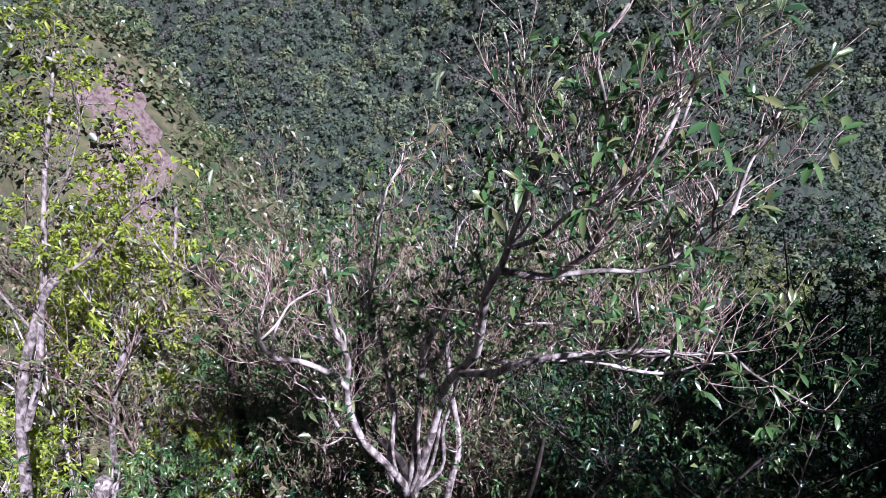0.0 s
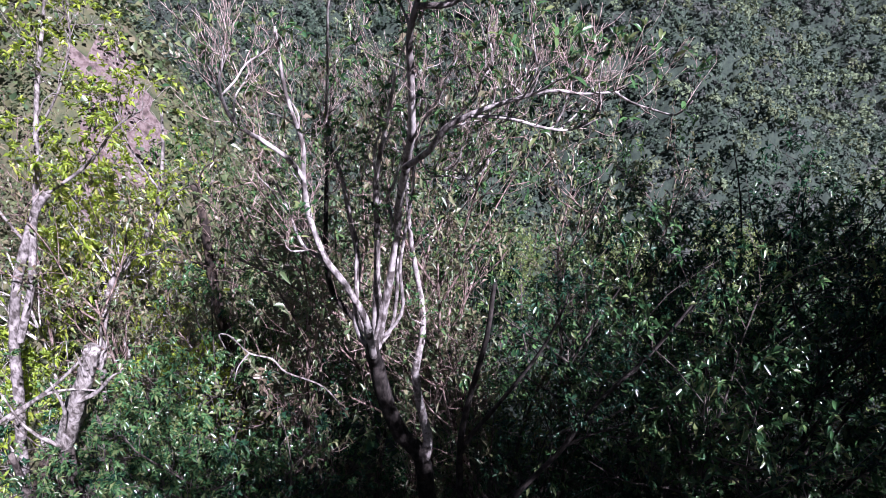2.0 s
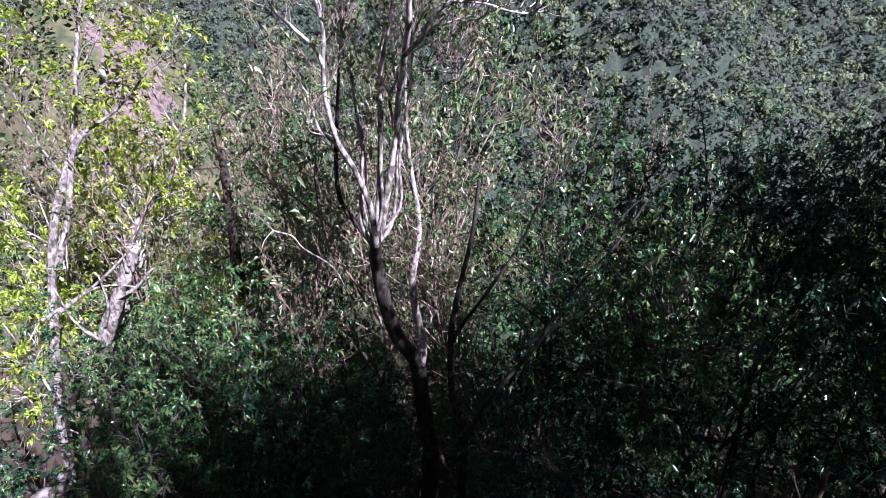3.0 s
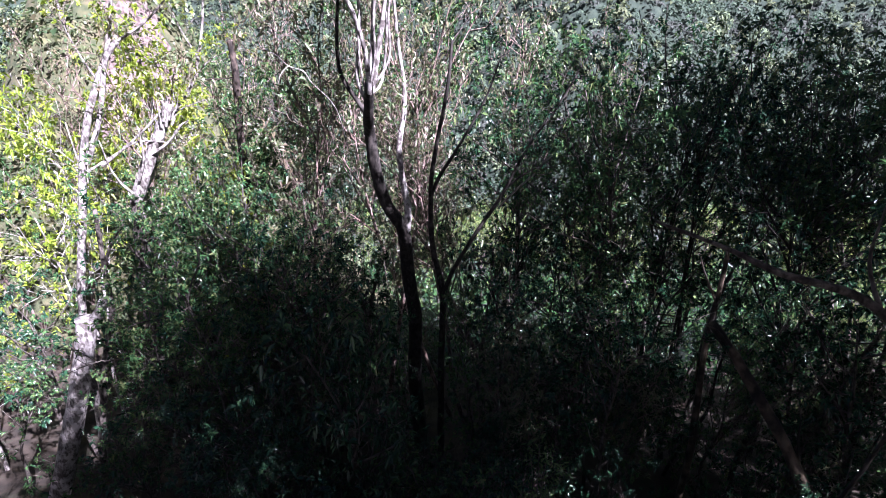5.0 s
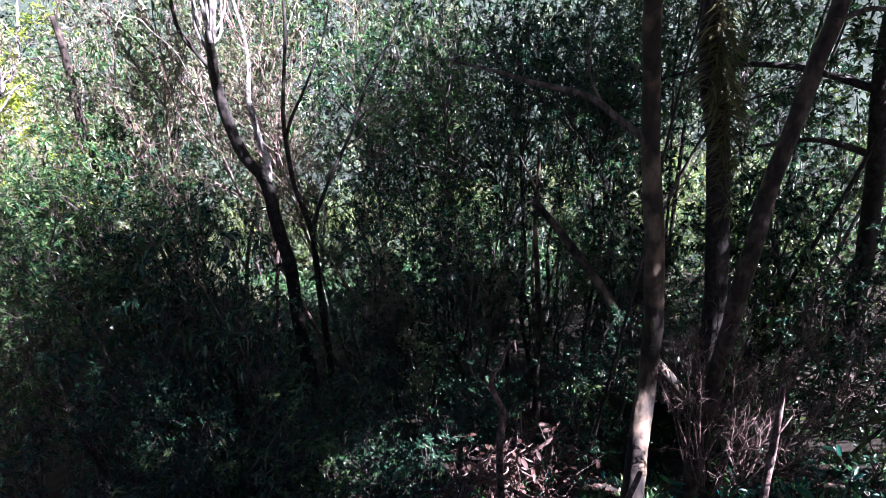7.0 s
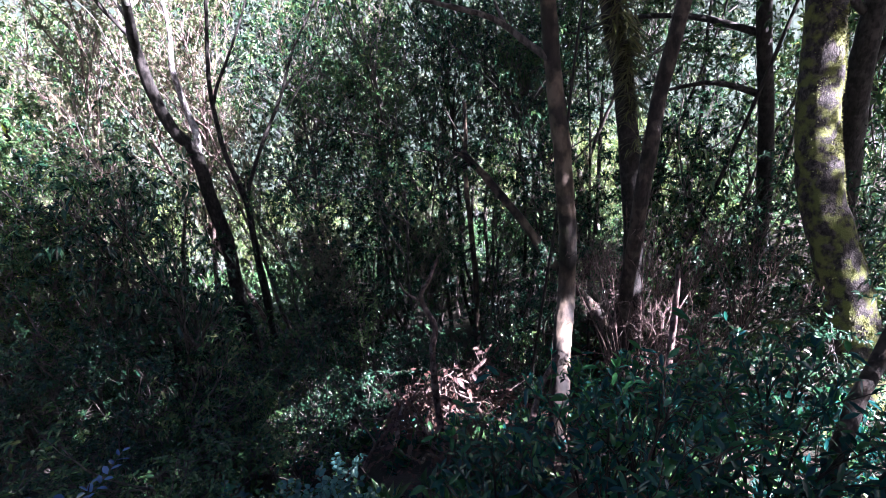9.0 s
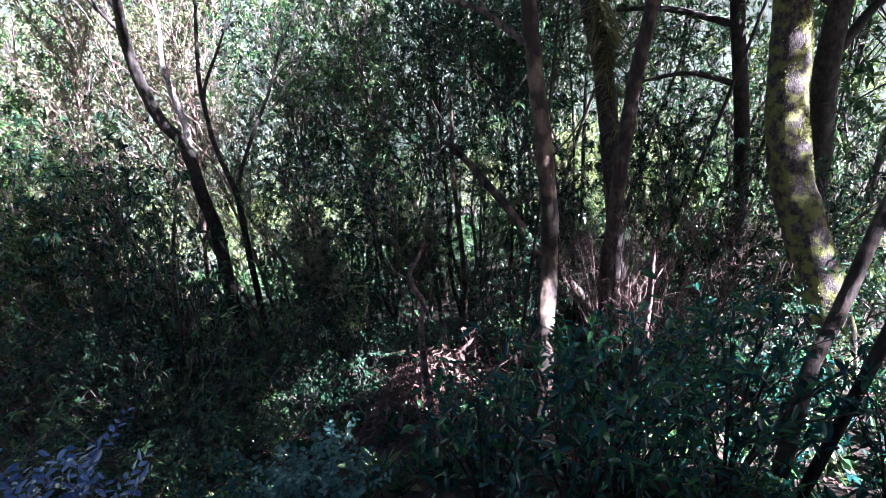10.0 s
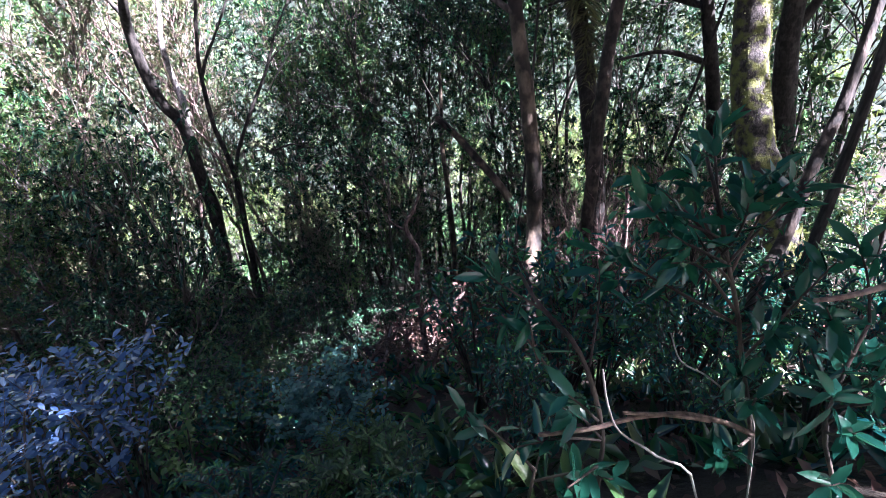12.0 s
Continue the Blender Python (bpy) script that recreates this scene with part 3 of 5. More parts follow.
big_tree("inclined_tree", "inclined slim tree with smooth brown bark", [
    ([(6.3, -4.5, -13.3), (6.45, -4.35, -11.5), (6.55, -4.28, -10.6), (6.58, -4.3, -9.8), (6.6, -4.32, -9.0), (6.68, -4.3, -8.3), (6.82, -4.2, -7.7), (6.95, -4.2, -7.0), (7.2, -4.1, -6.2), (7.45, -4.0, -5.5), (7.7, -3.8, -3.8)], 0.125, 0.09),
    ([(7.3, -4.1, -5.8), (8.0, -4.0, -5.7), (8.8, -3.8, -5.9)], 0.041, 0.014),
] + crown_limbs((7.7, -3.8, -3.2), 2.8, 10, 4.2), BARK_BROWN, LEAF_MID, (6.3, -4.5, -13.3), twigs=(16, 1.1), fine=(7, 0.5), per=11, leaf_len=0.14, from_limb=2, fine_bark=BARK_DARK, limb_bark=BARK_DARK)

MOSS_BASE = (10.35, -6.3, -13.4)
MOSS_TRUNK = [(10.35, -6.3, -13.4), (10.3, -5.85, -12.2), (10.28, -5.4, -11.2), (10.28, -5.0, -10.5), (10.3, -4.6, -9.9), (10.38, -4.3, -9.2), (10.5, -4.0, -8.5), (10.6, -3.8, -7.7), (10.6, -3.6, -6.6), (10.5, -3.4, -5.0), (10.4, -3.2, -3.4)]
MOSSY = big_tree("mossy_tree", "thick old tree trunk with yellow-green moss", [
    (MOSS_TRUNK, 0.40, 0.28),
] + crown_limbs((10.4, -3.2, -2.6), 3.2, 12, 4.2), BARK_MOSS, LEAF_MID, MOSS_BASE, twigs=(16, 1.2), fine=(7, 0.5), per=11, leaf_len=0.14, from_limb=1, sides=12, fine_bark=BARK_DARK, limb_bark=BARK_DARK)

# moss tufts on the lit side of the old trunk
moss_line = smooth_line(np.array(MOSS_TRUNK) - np.array(MOSS_BASE), 10)
mk = rng.integers(2, len(moss_line) - 1, 16000)
ma = rng.normal(size=16000) * 0.7 - 1.1
md = np.stack([np.cos(ma), np.sin(ma), np.zeros(16000)], -1)
mp = moss_line[mk] + (moss_line[mk - 1] - moss_line[mk]) * rng.random((16000, 1)) + md * (0.40 - 0.12 * mk / len(moss_line))[:, None]
clump = np.sin(mp[:, 2] * 4.1 + ma * 3.0) + np.sin(mp[:, 2] * 9.7 - ma * 5.0) + 0.6 * rng.normal(size=16000) > 0.5
part("moss", leaf_blades("moss", mp[clump], (md + rng.normal(size=md.shape) * 0.5)[clump], 0.05, 0.5, MOSS, 0.3), MOSSY, "yellow-green moss tufts")

big_tree("slanting_trunk", "thin slanting trunk beside the mossy tree", [
    ([(5.2, -8.5, -10.6), (5.91, -8.1, -9.95), (6.44, -7.9, -9.67), (6.64, -7.85, -9.34), (6.85, -7.8, -8.82), (7.14, -7.7, -8.5), (7.5, -7.6, -8.0), (8.0, -7.4, -6.6), (8.3, -7.2, -5)], 0.081, 0.060),
] + crown_limbs((8.3, -7.2, -4.4), 1.9, 6, 3.6), BARK_BROWN, LEAF_MID, (5.2, -8.5, -10.6), twigs=(12, 1.0), fine=(6, 0.5), per=11, leaf_len=0.14, from_limb=1)

big_tree("epiphyte_tree", "dark tree with fern tufts along its trunk", [
    ([(9.7, -1.2, -15), (9.32, -1.2, -11.6), (9.02, -1.2, -9.9), (8.65, -1.2, -8.1), (8.25, -1.2, -6.9), (8.0, -1.2, -5.6), (7.8, -1.0, -4.2)], 0.240, 0.165),
] + crown_limbs((7.8, -1.0, -3.6), 3.2, 12, 4.4), BARK_BLACK_AND_SHADE, LEAF_MID, (9.7, -1.2, -15), twigs=(18, 1.3), fine=(7, 0.55), per=11, leaf_len=0.15, from_limb=1, sides=11)

big_tree("background_tree", "dark tree with spreading branches on the shaded slope", [
    ([(13.9, -3, -14), (13.56, -3, -11.1), (13.09, -3, -9.05), (12.9, -3, -7.9), (12.9, -3, -5.0)], 0.3, 0.2),
    ([(13.0, -3, -8.2), (13.9, -3.2, -7), (14.8, -3.4, -6.2)], 0.12, 0.05),
    ([(12.9, -3, -7.2), (12.0, -2.6, -6.6), (11.0, -2.2, -6.4)], 0.09, 0.04),
] + crown_limbs((12.9, -3, -4.0), 3.0, 7, 5), BARK_BLACK_AND_SHADE, LEAF_MID, (13.9, -3, -14), twigs=(16, 1.3), fine=(7, 0.55), per=11, leaf_len=0.15, from_limb=1)

big_tree("background_tree", "slim dark tree with level leafy branches", [
    ([(14.2, -1, -15), (13.7, -1, -11.7), (13.13, -1, -9.4), (12.4, -1, -7.0), (12.2, -1, -5)], 0.22, 0.13),
    ([(13.0, -1, -9.0), (11.8, -0.6, -8.6), (10.6, -0.2, -8.7)], 0.09, 0.03),
    ([(12.6, -1, -7.6), (11.6, 0.2, -7.2), (10.4, 1.2, -7.2), (9.4, 1.8, -7.5)], 0.09, 0.03),
] + crown_limbs((12.2, -1, -4), 3.0, 7, 5), BARK_BLACK_AND_SHADE, LEAF_MID, (14.2, -1, -15), twigs=(16, 1.3), fine=(7, 0.55), per=11, leaf_len=0.15, from_limb=1)

big_tree("storm_broken_tree", "pale sunlit trunk broken off above a fork", [
    ([(-9.6, 2.2, -17.6), (-9.04, 2.6, -16.3), (-7.95, 2.9, -13.7), (-7.29, 3.0, -12.1), (-6.92, 3.1, -11.0), (-6.9, 3.1, -10.75)], 0.25, 0.19),
    ([(-7.0, 3.1, -11.1), (-6.6, 3.2, -10.7), (-6.45, 3.3, -10.4)], 0.14, 0.1),
], BARK_PALE, LEAF_OLIVE, (-9.6, 2.2, -17.6), twigs=(3, 0.5), fine=(3, 0.3), per=4, from_limb=1)
big_tree("dark_pole_tree", "dark slim trunk beside the broken pale one", [
    ([(-9.2, 3.8, -18.4), (-8.9, 4.6, -16.2), (-8.6, 5.0, -14.6), (-8.28, 5.2, -13.3), (-7.8, 5.3, -12), (-7.6, 5.3, -10.6), (-7.3, 5.2, -9)], 0.11, 0.05),
    ([(-7.6, 5.3, -10.6), (-7.0, 5.0, -9.8), (-6.4, 4.6, -9.2)], 0.05, 0.02),
], BARK_DARK, LEAF_MID, (-9.2, 3.8, -18.4), twigs=(12, 0.9), fine=(6, 0.4), per=9, from_limb=1)

# ---- understorey and canopy fill: a few kinds, set about the slope ----


def small_tree(name, label, height, radius, leaf, bark, limbs=9, twig=7, fine=5, per=8, leaf_len=0.11, bare=0.35, ratio=0.4, lift=0.45, girth=1.0, twiggy=False):
    reseed(int(height * 100 + radius * 1000))
    e = thing(name, (0, 0, 0), label, "tree" if height > 4 else "shrub", "forest trees" if height > 4 else "forest shrubs")
    k = [(0, 0, 0)]
    for i in range(1, 6):
        k.append((k[-1][0] + rng.normal() * 0.025 * height, k[-1][1] + rng.normal() * 0.025 * height, height * 0.82 * i / 5))
    p = smooth_line(k, 3)
    w = Wood()
    w.tube(p, (0.016 + height * 0.007) * girth, 0.015, 7, 0.05)
    part("trunk", w.mesh("trunk", bark), e)
    w = Wood()
    tips = []
    for q in sprout(p, limbs, radius * 1.1, lift, bare, bend=0.2):
        w.tube(smooth_line(q, 2), 0.022, 0.008, 4)
        for s in sprout(q, twig, radius * 0.55, 0.3, 0.2):
            if leaf_len < 0.2:
                w.tube(s, 0.008, 0.003, 3)
            k = sprout(s, fine, radius * 0.22, 0.9 if twiggy else 0.25, 0.35, knots=3)
            for z in k if twiggy else ():
                w.tube(z, 0.004, 0.002, 3)
            tips += k
    tagged(part("branch_work", w.mesh("branch_work", bark), e), kind="stuff")
    b, d = leaf_spots(tips, per, 0.9, 0.45, -0.1)
    part("crown", leaf_blades("crown", b, d, leaf_len * (0.6 + 0.8 * rng.random(len(b))), ratio, leaf), e)
    return e


HEIGHTS = (7.5, 8.5, 8.0, 7.0, 2.6, 2.2, 15.0, 8.0, 15.0, 7.2, 8.0, 8.2)
KINDS = [
    small_tree("forest_tree", "slender forest tree with dark glossy leaves", HEIGHTS[0], 1.9, LEAF_DARK, BARK_DARK, 12, 6, 3, 17, 0.112),
    small_tree("forest_tree", "slender forest tree with mid-green leaves", HEIGHTS[1], 2.0, LEAF_MID, BARK_DARK, 13, 6, 3, 16, 0.108),
    small_tree("forest_tree", "thin tree with sparse olive and browning leaves", HEIGHTS[2], 1.9, LEAF_OLIVE, TWIG_TAN, 12, 7, 4, 6, 0.11, lift=0.8, twiggy=True),
    small_tree("forest_tree", "leafy tree with bright lime-green leaves", HEIGHTS[3], 1.9, LEAF_LIME, BARK_PALE, 11, 7, 3, 10, 0.13),
    small_tree("forest_shrub", "dense low shrub with small dark leaves", HEIGHTS[4], 1.4, LEAF_DARK, BARK_DARK, 11, 5, 3, 8, 0.115, 0.1),
    small_tree("forest_shrub", "low shrub with mid-green leaves", HEIGHTS[5], 1.3, LEAF_MID, BARK_DARK, 10, 5, 3, 8, 0.115, 0.1),
    small_tree("canopy_tree", "tall forest tree with a dense dark crown, added to throw shade", HEIGHTS[6], 3.6, LEAF_MID, BARK_BLACK_AND_SHADE, 24, 7, 4, 12, 0.2, 0.3, 0.45, 0.25),
    small_tree("slope_tree", "forest tree on the lower slope", HEIGHTS[7], 2.2, LEAF_SLOPE, BARK_DARK, 9, 5, 4, 5, 0.2, 0.3, 0.42),
    small_tree("canopy_tree", "tall forest tree with a high dense crown, added to throw shade", HEIGHTS[8], 3.6, LEAF_MID, BARK_BLACK_AND_SHADE, 18, 7, 4, 10, 0.43, 0.75, 0.52, 0.2),
    small_tree("pole_tree", "thin straight dark pole tree with a small high crown", HEIGHTS[9], 1.3, LEAF_DARK, BARK_BLACK_AND_SHADE, 7, 5, 3, 9, 0.1, 0.68, girth=0.9),
    small_tree("forest_tree", "tall bare-stemmed forest tree with a dark high crown", HEIGHTS[10], 2.0, LEAF_DARK, BARK_BLACK_AND_SHADE, 12, 6, 3, 14, 0.105, 0.64),
    small_tree("forest_tree", "tall bare-stemmed forest tree with a green high crown", HEIGHTS[11], 2.0, LEAF_MID, BARK_DARK, 12, 6, 3, 14, 0.105, 0.62),
]
for k in KINDS:
    k.location = on_ground(-26 + 3 * KINDS.index(k), -24)


def plant(kind, x, y, top=None, wide=1.0):
    """Sets a copy on the ground; top: the height that its crown reaches."""
    reseed(int(abs(x) * 997 + abs(y) * 131) + kind)
    z = float(ground_height(x, y)) - 0.1
    s = 1.0 if top is None else max(0.4, (top - z) / HEIGHTS[kind])
    w = s ** 0.5 * wide
    return copy_thing(KINDS[kind], pose(x, y, z, rng.normal() * 6, rng.normal() * 6, rng.random() * 360) @ Matrix.Diagonal((w, w, s, 1)))


def grove(*spots):
    for x, y, top, kind in spots:
        tall = kind < 2 and x > 1 and top > -7.7
        plant(10 + kind if tall else kind, x, y, top)


def canopy(*spots):
    for x, y, top, wide in spots:
        plant(8, x, y, top, wide)


# unseen tall canopy added up the slope on the sunny side to throw shade
canopy((10.6, -0.4, 6.5, 0.45), (10.2, 1.2, 3.4, 0.36), (11.6, 2.0, 3.0, 0.46), (14.2, 2.0, 3.0, 0.65), (17.0, 1.8, 3.5, 0.58), (12.8, 4.8, 3.0, 0.7), (6.5, -1.2, 3.0, 0.32), (11.2, -10.6, 4.0, 0.47), (10.8, -13.6, 4.0, 0.42))
canopy((13.0, -16.8, 4.0, 0.5), (10.9, -16.3, 4.0, 0.58), (10.4, -19.0, 4.5, 0.55), (8.7, -17.9, 4.5, 0.34), (11.7, -17.5, 4.2, 0.45), (9.0, -15.2, 4.0, 0.42), (7.8, -11.7, 4.0, 0.34), (9.9, -12.7, 4.0, 0.4))
canopy((5.4, -8.6, 5.0, 0.48), (12.2, -18.6, 5.0, 0.5), (14.6, -19.0, 5.0, 0.4), (6.8, -13.7, 4.0, 0.36), (13.8, -10.0, 4.0, 0.3))
canopy((8.6, -9.2, 4.0, 0.6), (7.1, -9.5, 4.0, 0.42), (9.8, -10.6, 4.0, 0.45), (6.2, -13.4, 4.0, 0.42), (8.6, -13.0, 4.0, 0.5), (17.7, -13.8, 4.0, 0.3), (16.0, -13.2, 4.0, 0.28), (20.6, -12.9, 4.0, 0.45), (19.5, -11.5, 4.0, 0.4), (21.2, -15.8, 5.0, 0.5))
canopy((4.2, -12.4, 4.0, 0.4), (15.6, -9.0, 4.0, 0.4), (18.6, -8.6, 4.0, 0.5), (12.0, -15.1, 4.0, 0.45), (14.2, -11.5, 4.0, 0.36), (10.6, -7.6, 4.0, 0.45), (11.8, -8.6, 4.0, 0.5), (9.7, -7.5, 4.0, 0.36))
grove((17.5, -2.5, 5.0, 6), (-3.0, -16.5, 3.0, 6), (20.0, 1.0, 5.0, 6), (1.0, -16.5, 2.5, 6), (22, -5, 5, 6))
# canopy below the first height, dark and shaded
grove((3.6, 6.9, -6.2, 2), (5.4, 6.4, -6.6, 1), (7.2, 5.4, -5.6, 1), (6.2, 7.8, -7.2, 0), (7.4, 7.4, -7.0, 1), (4.3, 7.4, -6.4, 1), (9.8, 8.6, -6.6, 1), (6.8, 10.8, -8.2, 1), (9.4, 12.0, -9.0, 2))
grove((9.0, 6.5, -5.6, 1), (11.0, 5.5, -6.0, 1), (8.8, 3.0, -6.8, 0), (11.0, 2.6, -7.2, 1), (3.0, 8.0, -5.2, 2), (5.5, 9.5, -6.4, 2), (8.2, 9.2, -6.2, 0), (1.4, 8.6, -4.0, 2), (-1.2, 8.4, -4.0, 2))
grove((-2.4, 9.6, -3.4, 1), (-3.2, 8.2, -4.6, 2), (0.2, 10.6, -4.0, 2), (2.6, 11.4, -6.0, 1), (13.0, 8.0, -7.0, 0), (11.0, 10.5, -8.0, 1), (14.5, 4.5, -7.2, 0), (4.6, 1.2, -9.4, 0), (1.9, 7.8, -6.4, 2))
grove((9.8, 2.6, -3.2, 1), (9.4, 10.6, -6.0, 0), (12.0, 11.2, -6.4, 0))
grove((8.0, 5.2, -5.6, 0), (9.8, 4.6, -5.6, 1), (11.6, 7.4, -6.2, 0), (12.6, 4.8, -6.2, 1), (5.6, 7.6, -6.6, 1))
grove((10.5, 0.6, -8.2, 0), (12.0, 1.6, -8.0, 0), (11.4, -1.0, -9.2, 0), (9.9, 2.0, -8.6, 0), (13.4, 0.4, -8.6, 0))
# sunlit crowns towards the spur
grove((-4.6, 7.4, -7.4, 1), (-3.4, 6.2, -8.0, 0), (-6.0, 6.6, -8.2, 1), (-4.2, 4.2, -8.4, 1), (-5.7, 4.2, -9.0, 1), (-4.8, 2.4, -9.4, 1), (-6.6, 5.6, -8.8, 0), (-2.4, 4.6, -9.2, 1), (-3.2, 3.2, -9.8, 0))
grove((-7.6, 7.2, -9.0, 1), (-9.6, 5.2, -10.6, 0), (-5.6, 9.0, -8.6, 3), (-6.4, 10.0, -6.4, 2), (-8.8, 10.8, -5.8, 2), (-4.3, 10.3, -6.6, 2), (-7.0, 8.4, -8.2, 2), (-5.2, 6.0, -8.0, 1), (-3.9, 5.2, -8.3, 1))
grove((-6.9, 6.4, -8.6, 1), (-4.9, 7.9, -7.6, 1), (-3.6, 11.0, -5.4, 1), (-5.2, 12.4, -5.0, 2), (-7.4, 13.0, -4.8, 3), (-2.0, 6.4, -8.6, 1), (-9.6, 12.0, -5.0, 3), (-11.6, 10.4, -6.0, 3), (-10.9, 8.4, -8.6, 3))
grove((-12.4, 7.4, -8.4, 1), (-6.6, 15.5, -5.8, 1), (-4.0, 14.5, -5.4, 1), (-9.0, 15.0, -6.6, 2), (-14.8, 14.0, -5.6, 2), (-15.5, 12.0, -5.0, 2), (-1.5, 13.5, -5.6, 1), (1.0, 15.0, -7.2, 0), (-10.5, 3.5, -12, 1))
grove((-12.5, 5, -11, 3))
spot = np.random.default_rng(5)
# behind, further down the slope
for i in range(52):
    x, y = spot.uniform(-10, 36), spot.uniform(12, 54)
    plant(7, x, y, min(-6.6 - 0.5 * (y - 12) + spot.normal() * 0.6 - (1.2 if x > 2 else 0), float(ground_height(x, y)) + 10))
# low shrubs and poles under the canopy
for i in range(36):
    x, y = spot.uniform(-9, 14), spot.uniform(-2.5, 10)
    plant(int(spot.choice((4, 5, 4))), x, y)
for i in range(34):
    x, y = spot.uniform(-8, 12), spot.uniform(0.5, 10)
    if abs(x - 0.3) < 1.7 and y < 6.5 or 2 < x < 8 and y < 1.8 or x < -5 and y < 4:
        continue
    plant(int(spot.choice((0, 1, 2, 2))), x, y, float(ground_height(x, y)) + spot.uniform(4, 6.5), wide=0.8)
for i in range(26):
    x, y = spot.uniform(7, 17), spot.uniform(-5.5, 4)
    if x < 9.5 and y < -2:
        continue
    plant(int(spot.choice((4, 5, 4))), x, y, float(ground_height(x, y)) + spot.uniform(1.5, 4))
for i in range(16):
    x, y = spot.uniform(-6, 0), spot.uniform(-5, 1)
    plant(int(spot.choice((4, 5, 4))), x, y, float(ground_height(x, y)) + spot.uniform(1.2, 2.2))
for x, y, top in ((2.2, 5.6, -8.6), (2.7, 6.8, -8.8), (3.3, 5.2, -9.0), (3.9, 6.2, -9.2), (4.5, 5.0, -9.2), (5.2, 6.0, -9.0), (5.9, 4.6, -9.4), (6.6, 5.6, -9.2), (2.9, 3.8, -9.8), (4.9, 3.2, -9.8), (3.7, 7.6, -9.0), (-1.6, 6.4, -8.6), (-2.2, 5.0, -9.4), (-2.9, 6.0, -9.2), (7.6, 4.2, -9.2), (8.4, 6.2, -8.8)):
    plant(9, x, y, top)
plant(0, -2.6, 1.2, -11.6, 1.0)
plant(4, -1.7, 1.8, -11.0, 0.85)
plant(4, -0.7, 1.4, -12.0, 0.75)
for x, y, h in ((2.0, 1.6, 2.2), (3.6, 1.8, 2.0), (0.8, 1.9, 2.2), (4.6, -0.4, 1.6), (2.6, -1.9, 1.2), (1.0, -0.2, 1.8), (-0.4, 0.6, 1.8), (0.6, -0.6, 1.6), (1.6, -1.2, 1.4), (2.4, -0.3, 1.8), (3.2, -1.3, 1.3), (1.4, 0.7, 2.0), (2.9, 0.9, 1.9), (0.2, -2.1, 1.5), (1.8, -2.7, 1.3), (3.9, 0.4, 1.7), (-0.8, -1.5, 1.7), (0.9, -3.6, 1.2), (5.2, 0.2, 1.8),
                (10.6, -5.4, 2.2), (11.8, -4.2, 2.6), (9.4, -5.8, 1.6), (10.8, -2.6, 2.6), (12.6, -6.0, 2.2), (13.4, -4.4, 2.8)):
    plant(4 if x > 1 else 5, x, y, float(ground_height(x, y)) + h)
for i in range(48):
    x, y = spot.uniform(11, 32), spot.uniform(-4, 22)
    if y < 0.6 * x + 6:
        plant(int(spot.choice((7, 5, 7))), x, y, float(ground_height(x, y)) + spot.uniform(2.5, 6.5))
for i in range(14):
    x, y = spot.uniform(16, 30), spot.uniform(-4, 10)
    plant(int(spot.choice((7, 1, 0))), x, y, float(ground_height(x, y)) + spot.uniform(8, 11))
for i in range(10):
    x, y = spot.uniform(-3, 11), spot.uniform(9.5, 16)
    plant(5, x, y, float(ground_height(x, y)) + spot.uniform(2, 4))
# leafy saplings between the poles
for x, y, top in ((2.4, 3.0, -10.6), (3.6, 3.4, -10.2), (4.4, 4.2, -10.4), (5.4, 2.6, -10.6), (6.4, 3.6, -10.0), (1.8, 4.6, -10.8), (7.4, 2.2, -9.8), (-0.6, 3.4, -11.0), (-1.4, 4.8, -10.2), (3.0, 5.8, -9.8)):
    plant(int(spot.choice((0, 1))), x, y, top, 0.75)
grove((15.0, 1.0, -4.6, 1), (16.6, -0.8, -4.8, 0), (13.6, 2.4, -5.0, 1))
# slope at the side of and behind the walk
grove((-8.5, -12.5, -1.5, 0), (-10.5, -7, -5, 1), (-10.5, -2, -8, 0), (-12.5, 2, -10, 1))

# ---- far mountainside: trees past counting ----


def scrub_woods(name, label, count, area, crown, leaf, cards, keep, size):
    """Low rounded bushes of loose leaf tufts, in one mesh."""
    reseed(count)
    x, y = rng.uniform(area[0], area[1], count), rng.uniform(area[2], area[3], count)
    k = keep(x, y)
    x, y = x[k], y[k]
    n = len(x)
    r = crown * (0.45 + 1.15 * rng.random(n) ** 1.8)
    mid = np.stack([x, y, ground_height(x, y) + r * 0.8], -1)
    d = unit(rng.normal(size=(n, cards, 3)) + np.array((0, -0.35, 0.45)))
    wide = r[:, None] * (0.8 + 0.4 * rng.random((n, 3)))
    pos = mid[:, None] + d * wide[:, None] * (0.62 + 0.5 * rng.random((n, cards)))[..., None]
    way = unit(rng.normal(size=(n, cards, 3)) + 0.4 * d)
    ln = (r[:, None] * size * (0.6 + 0.9 * rng.random((n, cards)))).ravel()
    tagged(new(name, leaf_blades(name, pos.reshape(-1, 3), way.reshape(-1, 3), ln, 0.8, leaf, 0.1)), label, "woods", kind="stuff")


